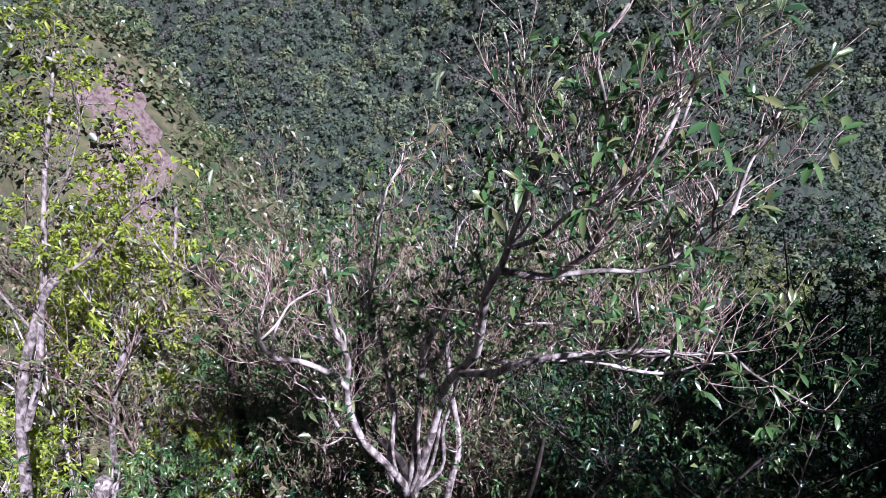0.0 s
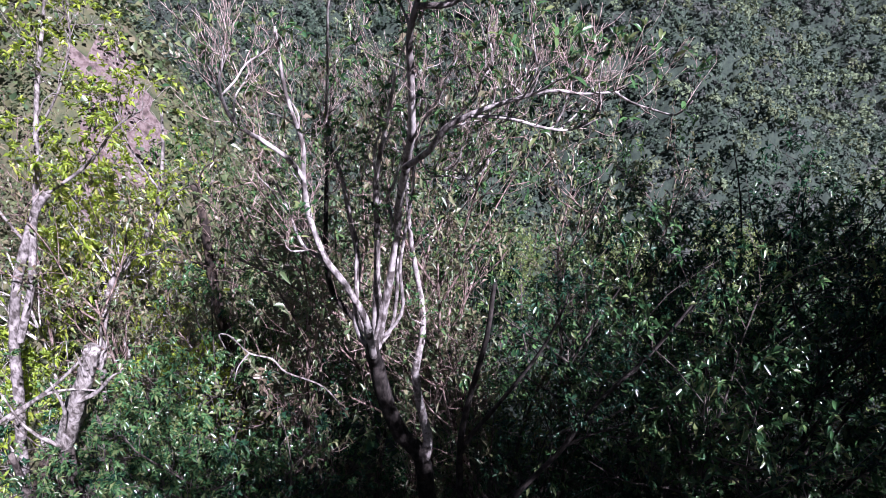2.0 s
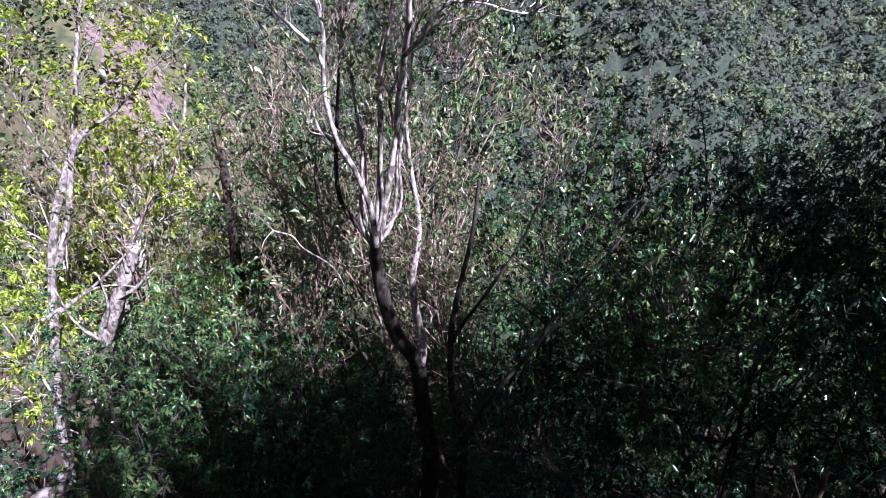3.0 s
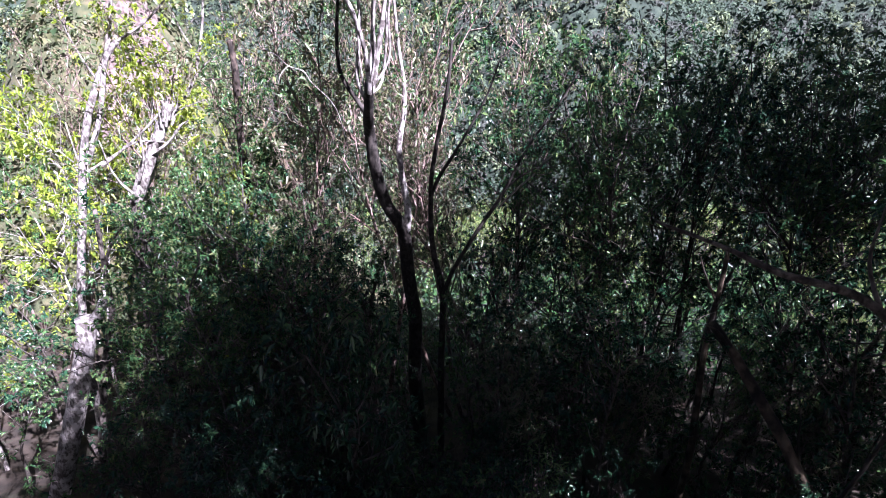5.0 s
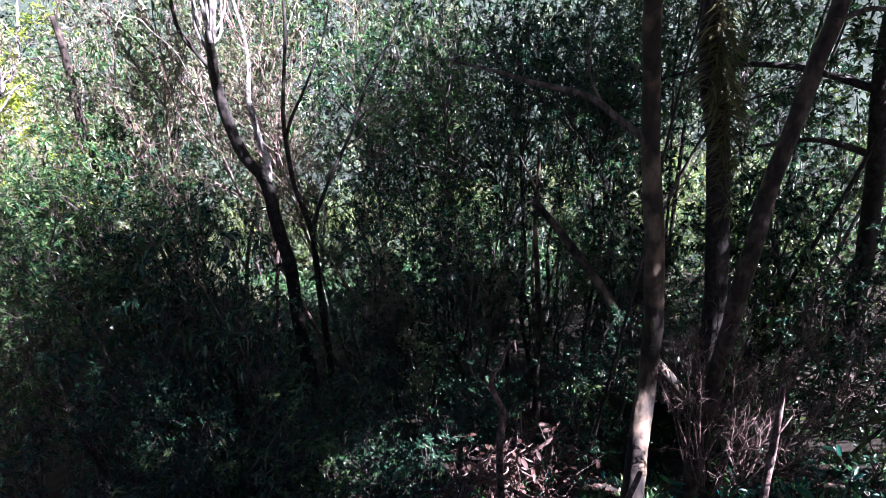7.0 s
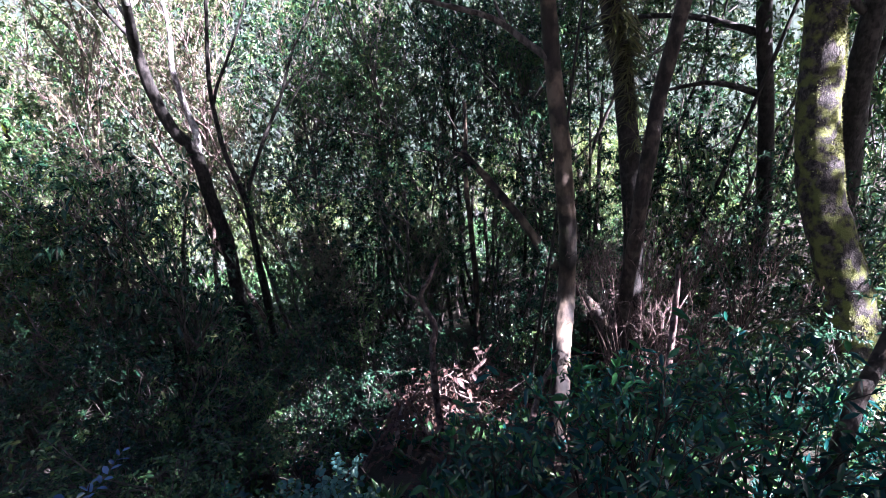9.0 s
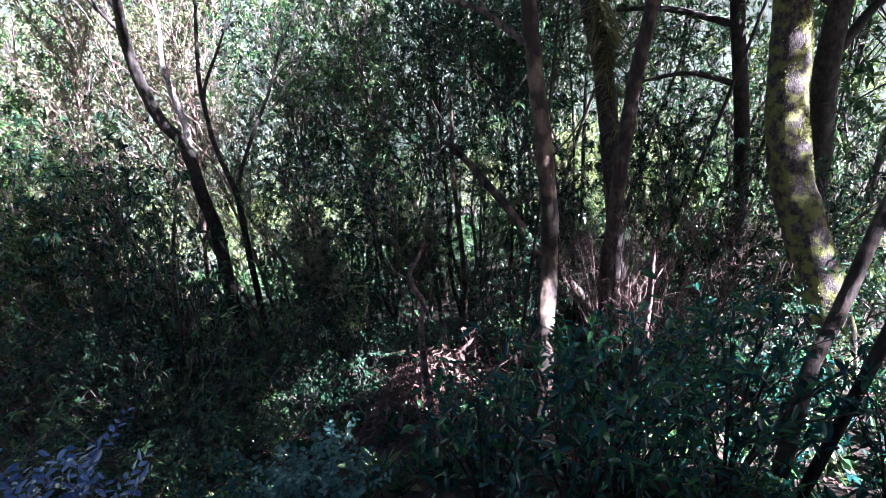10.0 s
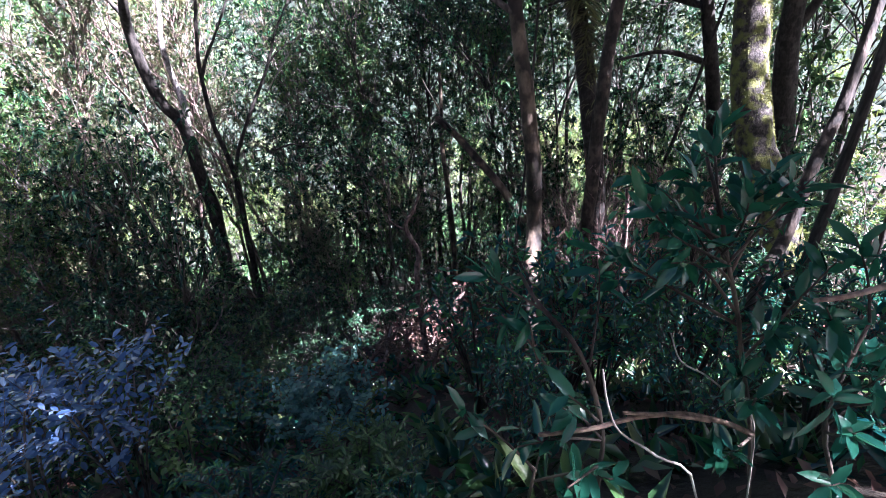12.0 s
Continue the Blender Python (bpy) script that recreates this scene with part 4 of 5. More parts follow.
def far_canopy(step, gap, clumps):
    """The far forest: one rough canopy of crowns that run into each other, and leaf tufts gathered in clumps round each crown."""
    reseed(31)
    cx, cy = np.arange(-150, 246, step), np.arange(58, 206, step)
    high = np.zeros((len(cx), len(cy)))
    x, y = (v.ravel() for v in np.meshgrid(np.arange(-150, 246, gap), np.arange(58, 206, gap), indexing="ij"))
    count = len(x)
    x, y, which = x + rng.uniform(-0.5, 0.5, count) * gap, y + rng.uniform(-0.5, 0.5, count) * gap, rng.choice(4, count, p=(0.45, 0.2, 0.2, 0.15))
    r = 1.8 + 3.0 * rng.random(count) ** 2
    tall = 0.8 + 0.6 * rng.random(count)
    for k in range(count):
        i, j = np.searchsorted(cx, (x[k] - r[k], x[k] + r[k])), np.searchsorted(cy, (y[k] - r[k], y[k] + r[k]))
        dx, dy = cx[i[0]:i[1], None] - x[k], cy[None, j[0]:j[1]] - y[k]
        dome = np.clip(1 - (dx * dx + dy * dy) / r[k] ** 2, 0, 1) ** 0.6 * r[k] * tall[k] * 0.6
        here = high[i[0]:i[1], j[0]:j[1]]
        np.maximum(here, dome, out=here)
    px, py = np.meshgrid(cx, cy, indexing="ij")
    px, py = px + rng.normal(size=px.shape) * 0.22 * step, py + rng.normal(size=px.shape) * 0.22 * step
    pz = ground_height(px, py) + 0.3 + high + rng.normal(size=px.shape) * 0.3 * np.minimum(high, 1)
    i, j = np.meshgrid(np.arange(len(cx) - 1), np.arange(len(cy) - 1), indexing="ij")
    g = i * len(cy) + j
    # sheet under the tufts is coloured dark for the shade between crowns
    me = quick_mesh("far_woods", np.stack([px, py, pz], -1).reshape(-1, 3), np.stack([g, g + len(cy), g + len(cy) + 1, g + 1], -1).reshape(-1, 4), GROWTH_AND_GAP_SHADE)
    tagged(new("far_woods", me), "dense green and olive forest on the far mountainside, gap shade in its colour", "woods", kind="stuff")
    facing = (x > -0.86 * y) & (x < 1.25 * y)
    for m, leaf in enumerate((LEAF_FAR, LEAF_FAR_OLIVE, LEAF_FAR_GREY, LEAF_FAR_LIGHT)):
        k = np.repeat(np.nonzero(facing & (which == m))[0], clumps)
        rad = r[k][:, None]
        d = unit(rng.normal(size=(len(k), 3)) + np.array((0.1, -0.55, 0.6)))
        hub = np.stack([x[k], y[k], ground_height(x[k], y[k]) + 0.4 * r[k] * tall[k]], -1) + d * rad * (0.72 + 0.25 * rng.random((len(k), 1))) * np.array((1, 1, 0.9))
        n = 8
        out = unit(rng.normal(size=(len(k), n, 3)) + 0.9 * d[:, None])
        at = hub[:, None] + out * (rad * (0.2 + 0.12 * rng.random((len(k), 1))))[:, None]
        face = unit(out + 0.3 * d[:, None] + 0.35 * rng.normal(size=at.shape))
        side = unit(np.cross(face, rng.normal(size=at.shape)))
        rise = np.cross(face, side)
        ln = (0.22 + 0.3 * rng.random((len(k), n, 1))) * (0.6 + 0.15 * rad)[:, None]
        v = np.stack([at + side * ln, at - side * ln * 0.5 + rise * ln * 0.9, at - side * ln * 0.6 - rise * ln * 0.8], 2).reshape(-1, 3)
        tagged(new("far_leaf_tufts", quick_mesh("far_leaf_tufts", v, np.arange(len(v)).reshape(-1, 3), leaf)), "leaf tufts of the far mountain forest", "woods", kind="stuff")


far_canopy(0.85, 3.5, 18)
scrub_woods("spur_woods", "sunlit scrub on the near spur", 1100, (-36, -6, 15, 42), 0.7, LEAF_OLIVE, 50,
          lambda x, y: (((x + 18) / 15) ** 2 + ((y - 28) / 15) ** 2 < 1) & ((((x - SLIP[0]) / 1.3) ** 2 + ((y - SLIP[1]) / 3.2) ** 2 > 1) | (np.sin(x * 5.1 + y * 3.3) > -0.1)), 0.32)
scrub_woods("slope_scrub", "low dark scrub between the trees on the falling slope", 2600, (-10, 62, 2, 48), 0.75, LEAF_MID, 20,
          lambda x, y: (y > 11 - 0.5 * np.clip(x - 10, 0, 20)) & (x > 0.0 * y - 9) & (x < 1.5 * y + 22) & (((x + 18) / 15) ** 2 + ((y - 28) / 15) ** 2 > 1), 0.36)

# ---- single things along the walk ----


def dead_wood(name, label, base, lines, mat, category="dead wood", sides=7, lumpy=0.08):
    """Bare branches and stems, each a part: lines with the radius at both ends."""
    reseed(int(abs(base[0]) * 997 + abs(base[1]) * 131))
    e = thing(name, base, label, category)
    for line, r0, r1, title in lines:
        w = Wood()
        w.tube(smooth_line(np.array(line) - np.array(base), 4), r0, r1, sides, lumpy)
        part(title, w.mesh(title, BARK_DARK if title == "lower_trunk" else mat), e)
    return e


dead_wood("broken_trunk", "broken trunk leaning across with its stump end down the slope", (8.34, -1.5, -13.6),
          [([(8.6, -1.7, -13.8), (7.36, -0.8, -12.06), (6.94, -0.3, -11.22), (6.47, 0.5, -10.36), (6.05, 1.15, -9.75)], 0.12, 0.085, "trunk"),
           ([(6.3, 0.75, -10.1), (6.0, 0.8, -9.7), (5.8, 0.9, -9.65)], 0.03, 0.01, "branch"),
           ([(7.2, -0.6, -11.7), (7.3, -0.2, -11.3), (7.5, 0.1, -11.2)], 0.03, 0.012, "branch")], BARK_PEEL)
dead_wood("standing_snag", "upright dead pale trunk with peeling bark", (6.3, 1.2, -16.1),
          [([(6.3, 1.2, -16.3), (6.3, 1.1, -13.6), (6.37, 1.4, -12.2), (6.39, 1.7, -10.7), (6.57, 2.0, -9.3), (6.6, 2.1, -8.8)], 0.09, 0.04, "trunk"),
           ([(6.5, 1.9, -9.8), (6.2, 2.0, -9.2), (6.1, 2.1, -8.9)], 0.03, 0.01, "branch")], BARK_PEEL)
dead_wood("brown_snag", "brown broken trunk with bare side branches", (-5.3, 9.6, -19.6),
          [([(-5.3, 9.6, -19.8), (-5.2, 9.6, -12), (-5.07, 9.6, -8.53), (-4.93, 9.6, -7.22), (-4.86, 9.6, -6.17), (-4.86, 9.6, -5.6)], 0.16, 0.09, "trunk"),
           ([(-5.76, 9.5, -6.68), (-5.01, 9.55, -6.65), (-4.6, 9.6, -6.45), (-4.19, 9.6, -6.25)], 0.02, 0.012, "branch"),
           ([(-6.0, 9.5, -7.5), (-5.2, 9.55, -7.6), (-4.6, 9.6, -7.8), (-4.2, 9.6, -7.9)], 0.03, 0.012, "branch"),
           ([(-4.9, 9.6, -6.0), (-4.6, 9.5, -5.3), (-4.2, 9.5, -5.0)], 0.03, 0.01, "branch")], BARK_BROWN)
stump = [([(-6.2, 5.2, -8.75), (-5.53, 5.2, -7.58), (-5.15, 5.17, -7.0), (-4.9, 5.15, -6.5)], 0.16, 0.1, "trunk"),
         ([(-6.9, 5.4, -17.3), (-6.9, 5.4, -12), (-6.2, 5.2, -8.7)], 0.12, 0.11, "lower_trunk"),
         ([(-6.9, 4.8, -7.9), (-6.37, 5.0, -7.62), (-5.78, 5.0, -7.31), (-5.36, 5.05, -7.29), (-4.9, 5.05, -7.36)], 0.033, 0.012, "branch"),
         ([(-6.6, 4.9, -7.8), (-6.13, 5.0, -7.49), (-5.48, 5.0, -7.01), (-4.91, 5.05, -6.5), (-4.8, 5.0, -6.3)], 0.033, 0.015, "branch"),
         ([(-5.5, 5.1, -7.6), (-5.0, 5.0, -7.3), (-4.6, 4.9, -6.9), (-4.4, 4.9, -6.8)], 0.039, 0.012, "branch"),
         ([(-5.9, 5.0, -8.2), (-5.6, 4.9, -7.6), (-5.5, 4.8, -6.9)], 0.033, 0.012, "branch"),
         ([(-6.1, 5.0, -8.6), (-6.4, 4.9, -8.0), (-6.5, 4.9, -7.2)], 0.033, 0.012, "branch")]
for i in range(13):
    a = i * 2.4
    o = np.array((-5.05 + 0.13 * math.cos(a), 5.16 + 0.13 * math.sin(a), -6.95 + 0.12 * math.sin(a * 1.7)))
    stump.append(([tuple(o), tuple(o + (0.06 + 0.05 * math.cos(a), 0.05 * math.sin(a), 0.18)), tuple(o + (0.15 + 0.13 * math.cos(a), 0.12 * math.sin(a), 0.3 + 0.28 * (i % 4) / 3))], 0.034, 0.004, "splinter"))
dead_wood("white_stump", "bleached broken stump with splayed dead branches", (-6.6, 5.2, -17.0), stump, DEADWOOD, lumpy=0.2, sides=12)
dead_wood("curved_branch", "curved bleached dead branch over the shrubs", (-1.3, 3.9, -6.3),
          [([(-2.05, 3.8, -5.45), (-2.14, 3.9, -5.3), (-2.0, 3.9, -5.33), (-1.77, 3.8, -5.52), (-1.5, 3.8, -5.62), (-1.35, 3.8, -5.85), (-1.0, 4.1, -6.4), (-0.9, 4.6, -7.4)], 0.009, 0.013, "branch"),
           ([(-1.77, 3.8, -5.52), (-1.9, 3.7, -5.65), (-1.95, 3.6, -5.8)], 0.012, 0.006, "branch")], DEADWOOD)
dead_wood("pale_stick", "pale dead stick caught in the canopy", (3.0, 5.66, -8.7),
          [([(2.6, 5.7, -9.3), (3.0, 5.5, -8.75), (3.3, 5.2, -8.3), (3.56, 5.03, -7.9), (3.7, 5.0, -7.75)], 0.03, 0.015, "branch"),
           ([(3.3, 5.2, -8.3), (3.6, 5.0, -8.3)], 0.01, 0.004, "branch")], DEADWOOD)
dead_wood("pale_stick", "long pale stick lying over the shrubs", (5.2, 6.2, -8.5),
          [([(4.9, 6.4, -8.2), (5.5, 6.1, -8.35), (6.12, 5.98, -8.6), (6.4, 5.9, -8.75)], 0.016, 0.008, "branch")], DEADWOOD)
dead_wood("pink_stake", "short reddish broken stem standing in the undergrowth", (5.75, -6.1, -11.9),
          [([(5.7, -6.2, -12.1), (5.75, -6.1, -11.0), (5.95, -5.87, -10.24), (6.1, -5.7, -9.8), (6.1, -5.65, -9.5)], 0.055, 0.025, "stem"),
           ([(5.98, -5.85, -10.1), (6.2, -5.8, -9.9)], 0.015, 0.006, "branch")], TWIG_RED)
dead_wood("bent_stem", "bent dead stem rising from the debris", (3.2, -4.3, -12.9),
          [([(3.2, -4.3, -13), (3.16, -4.2, -11.05), (3.31, -4.0, -10.62), (3.19, -3.8, -10.21), (3.4, -3.65, -10.0), (3.6, -3.5, -9.8)], 0.06, 0.02, "stem"),
           ([(3.19, -3.8, -10.25), (3.0, -3.7, -10.1), (2.95, -3.6, -9.95)], 0.02, 0.008, "branch")], TWIG_RED)
dead_wood("fallen_stem", "fallen pinkish stem lying on the slope", (3.3, -6.6, -11.3),
          [([(3.0, -6.9, -11.2), (3.28, -6.6, -10.75), (3.6, -6.3, -10.5), (3.88, -6.0, -10.4), (4.37, -5.6, -10.4)], 0.05, 0.03, "stem")], TWIG_RED)


def brush(name, label, base, height, width, stems, mat, category, leaf=None, per=0, leaf_len=0.1, wood=0.02, lift=0.9):
    """A bare, many-twigged bush or heap: stems with two orders of twigs."""
    reseed(int(abs(base[0]) * 997 + abs(base[1]) * 131))
    e = thing(name, base, label, category)
    w, tips = Wood(), []
    for i in range(stems):
        a, f = rng.random() * 2 * math.pi, rng.random() ** 0.6
        end = np.array((math.cos(a) * width * f, math.sin(a) * width * f, height * (1.1 - 0.5 * f) * (0.6 + 0.5 * rng.random())))
        p = smooth_line([np.array((end[0] * 0.15, end[1] * 0.15, -0.1)), end * (0.45, 0.45, 0.4) + rng.normal(size=3) * 0.05, end * (0.8, 0.8, 0.75) + rng.normal(size=3) * 0.06, end], 3)
        s = Wood()
        s.tube(p, wood, wood * 0.4, 6, 0.08)
        part("stem", s.mesh("stem", mat), e)
        for q in sprout(p, 7, width * 0.45, lift, 0.3, bend=0.35, knots=5):
            w.tube(smooth_line(q, 2), wood * 0.45, wood * 0.22, 4)
            k = sprout(q, 5, width * 0.2, lift, 0.2, bend=0.4)
            for z in k:
                w.tube(z, wood * 0.22, wood * 0.1, 3)
            tips += k
    tagged(part("twig_work", w.mesh("twig_work", mat), e), kind="stuff")
    if leaf:
        b, d = leaf_spots(tips, per, 0.9, 0.0)
        part("crown", leaf_blades("crown", b, d, leaf_len * (0.6 + 0.7 * rng.random(len(b))), 0.5, leaf, 0.35), e)
    return e


brush("dead_bush", "leafless bush with pale upcurved reddish twigs", (6.3, -4.9, -12.2), 3.0, 1.25, 17, TWIG_RED, "shrub", wood=0.015, lift=0.7)
brush("dead_bush", "leafless bush with pale upcurved reddish twigs", (7.4, -4.5, -12.6), 3.2, 1.2, 14, TWIG_RED, "shrub", wood=0.014, lift=0.7)
brush("dead_bush", "tangled leafless bush with reddish upcurved twigs", (6.9, -3.9, -12.9), 3.4, 1.3, 14, TWIG_RED, "shrub", wood=0.014, lift=0.6)
brush("dead_bush", "fine leafless reddish bush on the far bank", (9.6, -4.2, -12.4), 2.4, 1.3, 10, TWIG_RED, "shrub", wood=0.014)


def debris_pile(x, y, height, width, sticks):
    """Fallen branches thrown across one another, with bark strips, fine twigs and withered leaves."""
    reseed(int(abs(x) * 997 + abs(y) * 131))
    base = on_ground(x, y)
    e = thing("dead_branch_heap", base, "heap of reddish dead branches with withered leaves", "dead wood", "dead branch heaps")
    w, tips = Wood(), []
    for i in range(sticks):
        a, f = rng.random() * 2 * math.pi, math.sqrt(rng.random()) * width
        rise = height * (1 - f / width * 0.6) * (0.15 + 0.85 * rng.random())
        c = np.array((math.cos(a) * f, math.sin(a) * f, rise))
        b, steep = rng.random() * 2 * math.pi, rng.normal() * 0.45 if i % 4 else 1.1 + rng.random()
        way = unit(np.array((math.cos(b), math.sin(b), steep)))
        n = 0.5 + 0.9 * rng.random()
        q = np.array([c + way * n * k + rng.normal(size=3) * 0.07 for k in (-0.5, -0.17, 0.17, 0.5)])
        q[:, 2] = np.maximum(q[:, 2], 0.02)
        s = Wood()
        r = 0.012 + 0.03 * rng.random() ** 2
        s.tube(smooth_line(q, 4), r, r * 0.5, 6, 0.12)
        part("branch", s.mesh("branch", (TWIG_RED, TWIG_TAN, DEADBARK)[i % 3]), e)
        for z in sprout(q, 5, 0.4, 0.2, 0.1, bend=0.4):
            w.tube(smooth_line(z, 2), 0.006, 0.002, 3)
            tips.append(z)
    tagged(part("twig_work", w.mesh("twig_work", TWIG_RED), e), kind="stuff")
    b, d = leaf_spots(tips, 2, 0.9, 0.0)
    part("withered_leaves", leaf_blades("withered_leaves", b, d, 0.15 * (0.5 + 0.8 * rng.random(len(b))), 0.5, LEAF_DEAD, 0.4, True), e)


for x, y, h, w, n in ((4.0, -3.5, 1.7, 0.8, 24), (3.3, -3.4, 1.3, 0.75, 18), (4.7, -2.8, 1.6, 0.8, 20), (5.2, -1.2, 2.0, 0.8, 18), (3.6, -2.4, 1.4, 0.8, 16), (3.2, -5.0, 1.1, 0.6, 12), (2.4, -4.2, 0.8, 0.7, 10)):
    debris_pile(x, y, h, w, n)
for x, y, h in ((-4.6, 9.0, 10.6), (-3.9, 8.0, 9.4)):
    brush("withered_branch_tangle", "tangle of withered orange-brown twigs and leaves", on_ground(x, y), h, 0.7, 6, TWIG_RED, "dead wood", LEAF_DEAD, 2, 0.12, 0.02, 0.3)


def spray_shrub(name, label, base, height, width, stems, leaf, leaf_len, per=16, ratio=0.5, flat=0.15, bark=BARK_DARK, fine=True, lift=0.5):
    """A shrub with two-ranked leaves along flat sprays."""
    reseed(int(abs(base[0]) * 997 + abs(base[1]) * 131))
    e = thing(name, base, label, "shrub")
    w, bs, ds = Wood(), [], []
    for i in range(stems):
        a, f = 2 * math.pi * (i + 0.6 * rng.random()) / stems, 0.3 + 0.7 * rng.random()
        end = np.array((math.cos(a) * width * f, math.sin(a) * width * f, height * (1.05 - 0.35 * f) * (0.75 + 0.3 * rng.random())))
        p = smooth_line([(0, 0, -0.1), end * (0.35, 0.35, 0.5), end * (0.7, 0.7, 0.85), end], 3)
        s = Wood()
        s.tube(p, 0.014, 0.005, 5, 0.05)
        part("stem", s.mesh("stem", bark), e)
        for q in [p[3:]] + sprout(p, 7, width * 0.5, lift, 0.3, bend=0.12, knots=5):
            w.tube(q, 0.004, 0.0015, 3)
            n = int(per * (0.7 + 0.6 * rng.random()))
            t = np.linspace(0.1, 1, n) * (len(q) - 1)
            k = np.minimum(t.astype(int), len(q) - 2)
            at, along = q[k] + (q[k + 1] - q[k]) * (t - k)[:, None], unit(q[k + 1] - q[k])
            side = unit(np.cross(along, (0, 0, 1))) * np.where(np.arange(n) % 2, 1, -1)[:, None]
            bs.append(at)
            ds.append(unit(side + along * 0.6 + rng.normal(size=(n, 3)) * flat))
    tagged(part("twig_work", w.mesh("twig_work", bark), e), kind="stuff")
    b, d = np.vstack(bs), np.vstack(ds)
    part("crown", leaf_blades("crown", b, d, leaf_len * (0.7 + 0.5 * rng.random(len(b))), ratio, leaf, 0.1, fine), e)
    return e


spray_shrub("silvery_shrub", "shrub with flat sprays of blue-green leaves coloured with sky sheen", on_ground(-0.85, -7.0), 2.3, 0.95, 8, LEAF_SKY_SHEEN, 0.1, 11)
spray_shrub("silvery_shrub", "shrub with flat sprays of blue-green leaves coloured with sky sheen", on_ground(-1.35, -7.8), 1.9, 0.85, 5, LEAF_SKY_SHEEN, 0.09, 11)
spray_shrub("silvery_shrub", "shrub with flat sprays of blue-green leaves coloured with sky sheen", on_ground(-1.75, -6.5), 2.0, 0.9, 7, LEAF_SKY_SHEEN, 0.1, 11)
spray_shrub("round_leaved_shrub", "low shrub with small rounded blue-green leaves", on_ground(1.1, -6.45), 0.85, 0.85, 15, LEAF_TEAL, 0.075, 16, 0.75, 0.4)
spray_shrub("round_leaved_shrub", "low shrub with small rounded blue-green leaves", on_ground(0.2, -6.0), 1.1, 0.8, 9, LEAF_BIG, 0.07, 14, 0.75, 0.4)
spray_shrub("bright_sapling", "small sunlit sapling with fresh green leaves", on_ground(-0.22, -7.85), 1.45, 0.25, 5, LEAF_FRESH, 0.075, 7, 0.5, 0.5, lift=1.2)
spray_shrub("fern_clump", "clump of arching fern-like fronds", on_ground(0.93, -9.05), 0.5, 0.42, 13, LEAF_FRESH, 0.065, 22, 0.3, 0.1, fine=False, lift=0.1)
spray_shrub("fern_clump", "clump of arching fern-like fronds", on_ground(0.2, -8.9), 0.6, 0.5, 11, LEAF_BIG, 0.06, 22, 0.3, 0.1, fine=False, lift=0.1)
spray_shrub("fern_clump", "clump of arching fern-like fronds", on_ground(-0.6, -9.2), 0.7, 0.5, 10, LEAF_MID, 0.06, 22, 0.3, 0.1, fine=False, lift=0.1)
spray_shrub("sapling", "thin sapling with tiers of yellow-green leaves", on_ground(3.05, 0.65), 4.1, 0.6, 8, LEAF_FRESH, 0.12, 7, 0.35, 0.5, lift=1.0)


def broadleaf_shrub(height, width, stems, leaf_len):
    e = thing("broadleaf_shrub", (0, 0, 0), "dark shrub with large glossy lance-shaped leaves", "shrub", "broadleaf shrubs")
    w, tips = Wood(), []
    for i in range(stems):
        a, f = 2 * math.pi * (i + 0.6 * rng.random()) / stems, 0.25 + 0.75 * rng.random()
        end = np.array((math.cos(a) * width * f, math.sin(a) * width * f, height * (0.8 + 0.25 * rng.random()) * (1.05 - 0.25 * f)))
        p = smooth_line([(0, 0, -0.1), end * (0.3, 0.3, 0.45), end * (0.65, 0.65, 0.8), end], 3)
        s = Wood()
        s.tube(p, 0.018, 0.007, 6, 0.05)
        part("stem", s.mesh("stem", BARK_BROWN), e)
        k = [p[4:]] + sprout(p, 8, width * 0.5, 0.6, 0.25, bend=0.2)
        for q in k:
            w.tube(q, 0.006, 0.003, 4)
        tips += k
    tagged(part("twig_work", w.mesh("twig_work", BARK_BROWN), e), kind="stuff")
    b, d = leaf_spots(tips, 8, 0.65, 0.25, 0.1)
    part("crown", leaf_blades("crown", b, d, leaf_len * (0.6 + 0.6 * rng.random(len(b))), 0.34, LEAF_BIG, 0.22, True), e)
    return e


reseed(77)
BROAD = broadleaf_shrub(2.2, 1.0, 10, 0.15)
BROAD.location = on_ground(4.0, -7.7)
for x, y, s in ((3.1, -8.2, 0.95), (4.9, -8.2, 1.05), (3.6, -9.1, 0.62), (5.5, -7.2, 1.0), (2.5, -7.6, 0.8), (4.3, -6.8, 0.95), (6.3, -7.9, 0.8), (5.2, -9.4, 0.75),
                (6.9, -6.2, 0.9), (7.6, -8.8, 0.8), (2.1, -9.2, 0.42), (3.2, -6.6, 0.6), (5.9, -6.0, 0.7), (2.7, -10.0, 0.4), (3.4, -10.2, 0.5), (2.5, -11.0, 0.35), (1.7, -9.6, 0.35), (4.4, -10.4, 0.6), (0.9, -9.8, 0.25)):
    copy_thing(BROAD, pose(*on_ground(x, y), 0, 0, rng.random() * 360) @ Matrix.Diagonal((s, s, s, 1)))

# shrub close by the walk's end, leaf by leaf
reseed(78)
LEAF_MESHES = [leaf_blades("leaf", [(0, 0, 0)], [(0, 1, 0.05)], 0.102 * k, r, LEAF_BIG, dr, True) for k, r, dr in ((1.0, 0.36, 0.15), (0.85, 0.4, 0.3), (1.15, 0.33, 0.05), (0.7, 0.42, 0.2))]


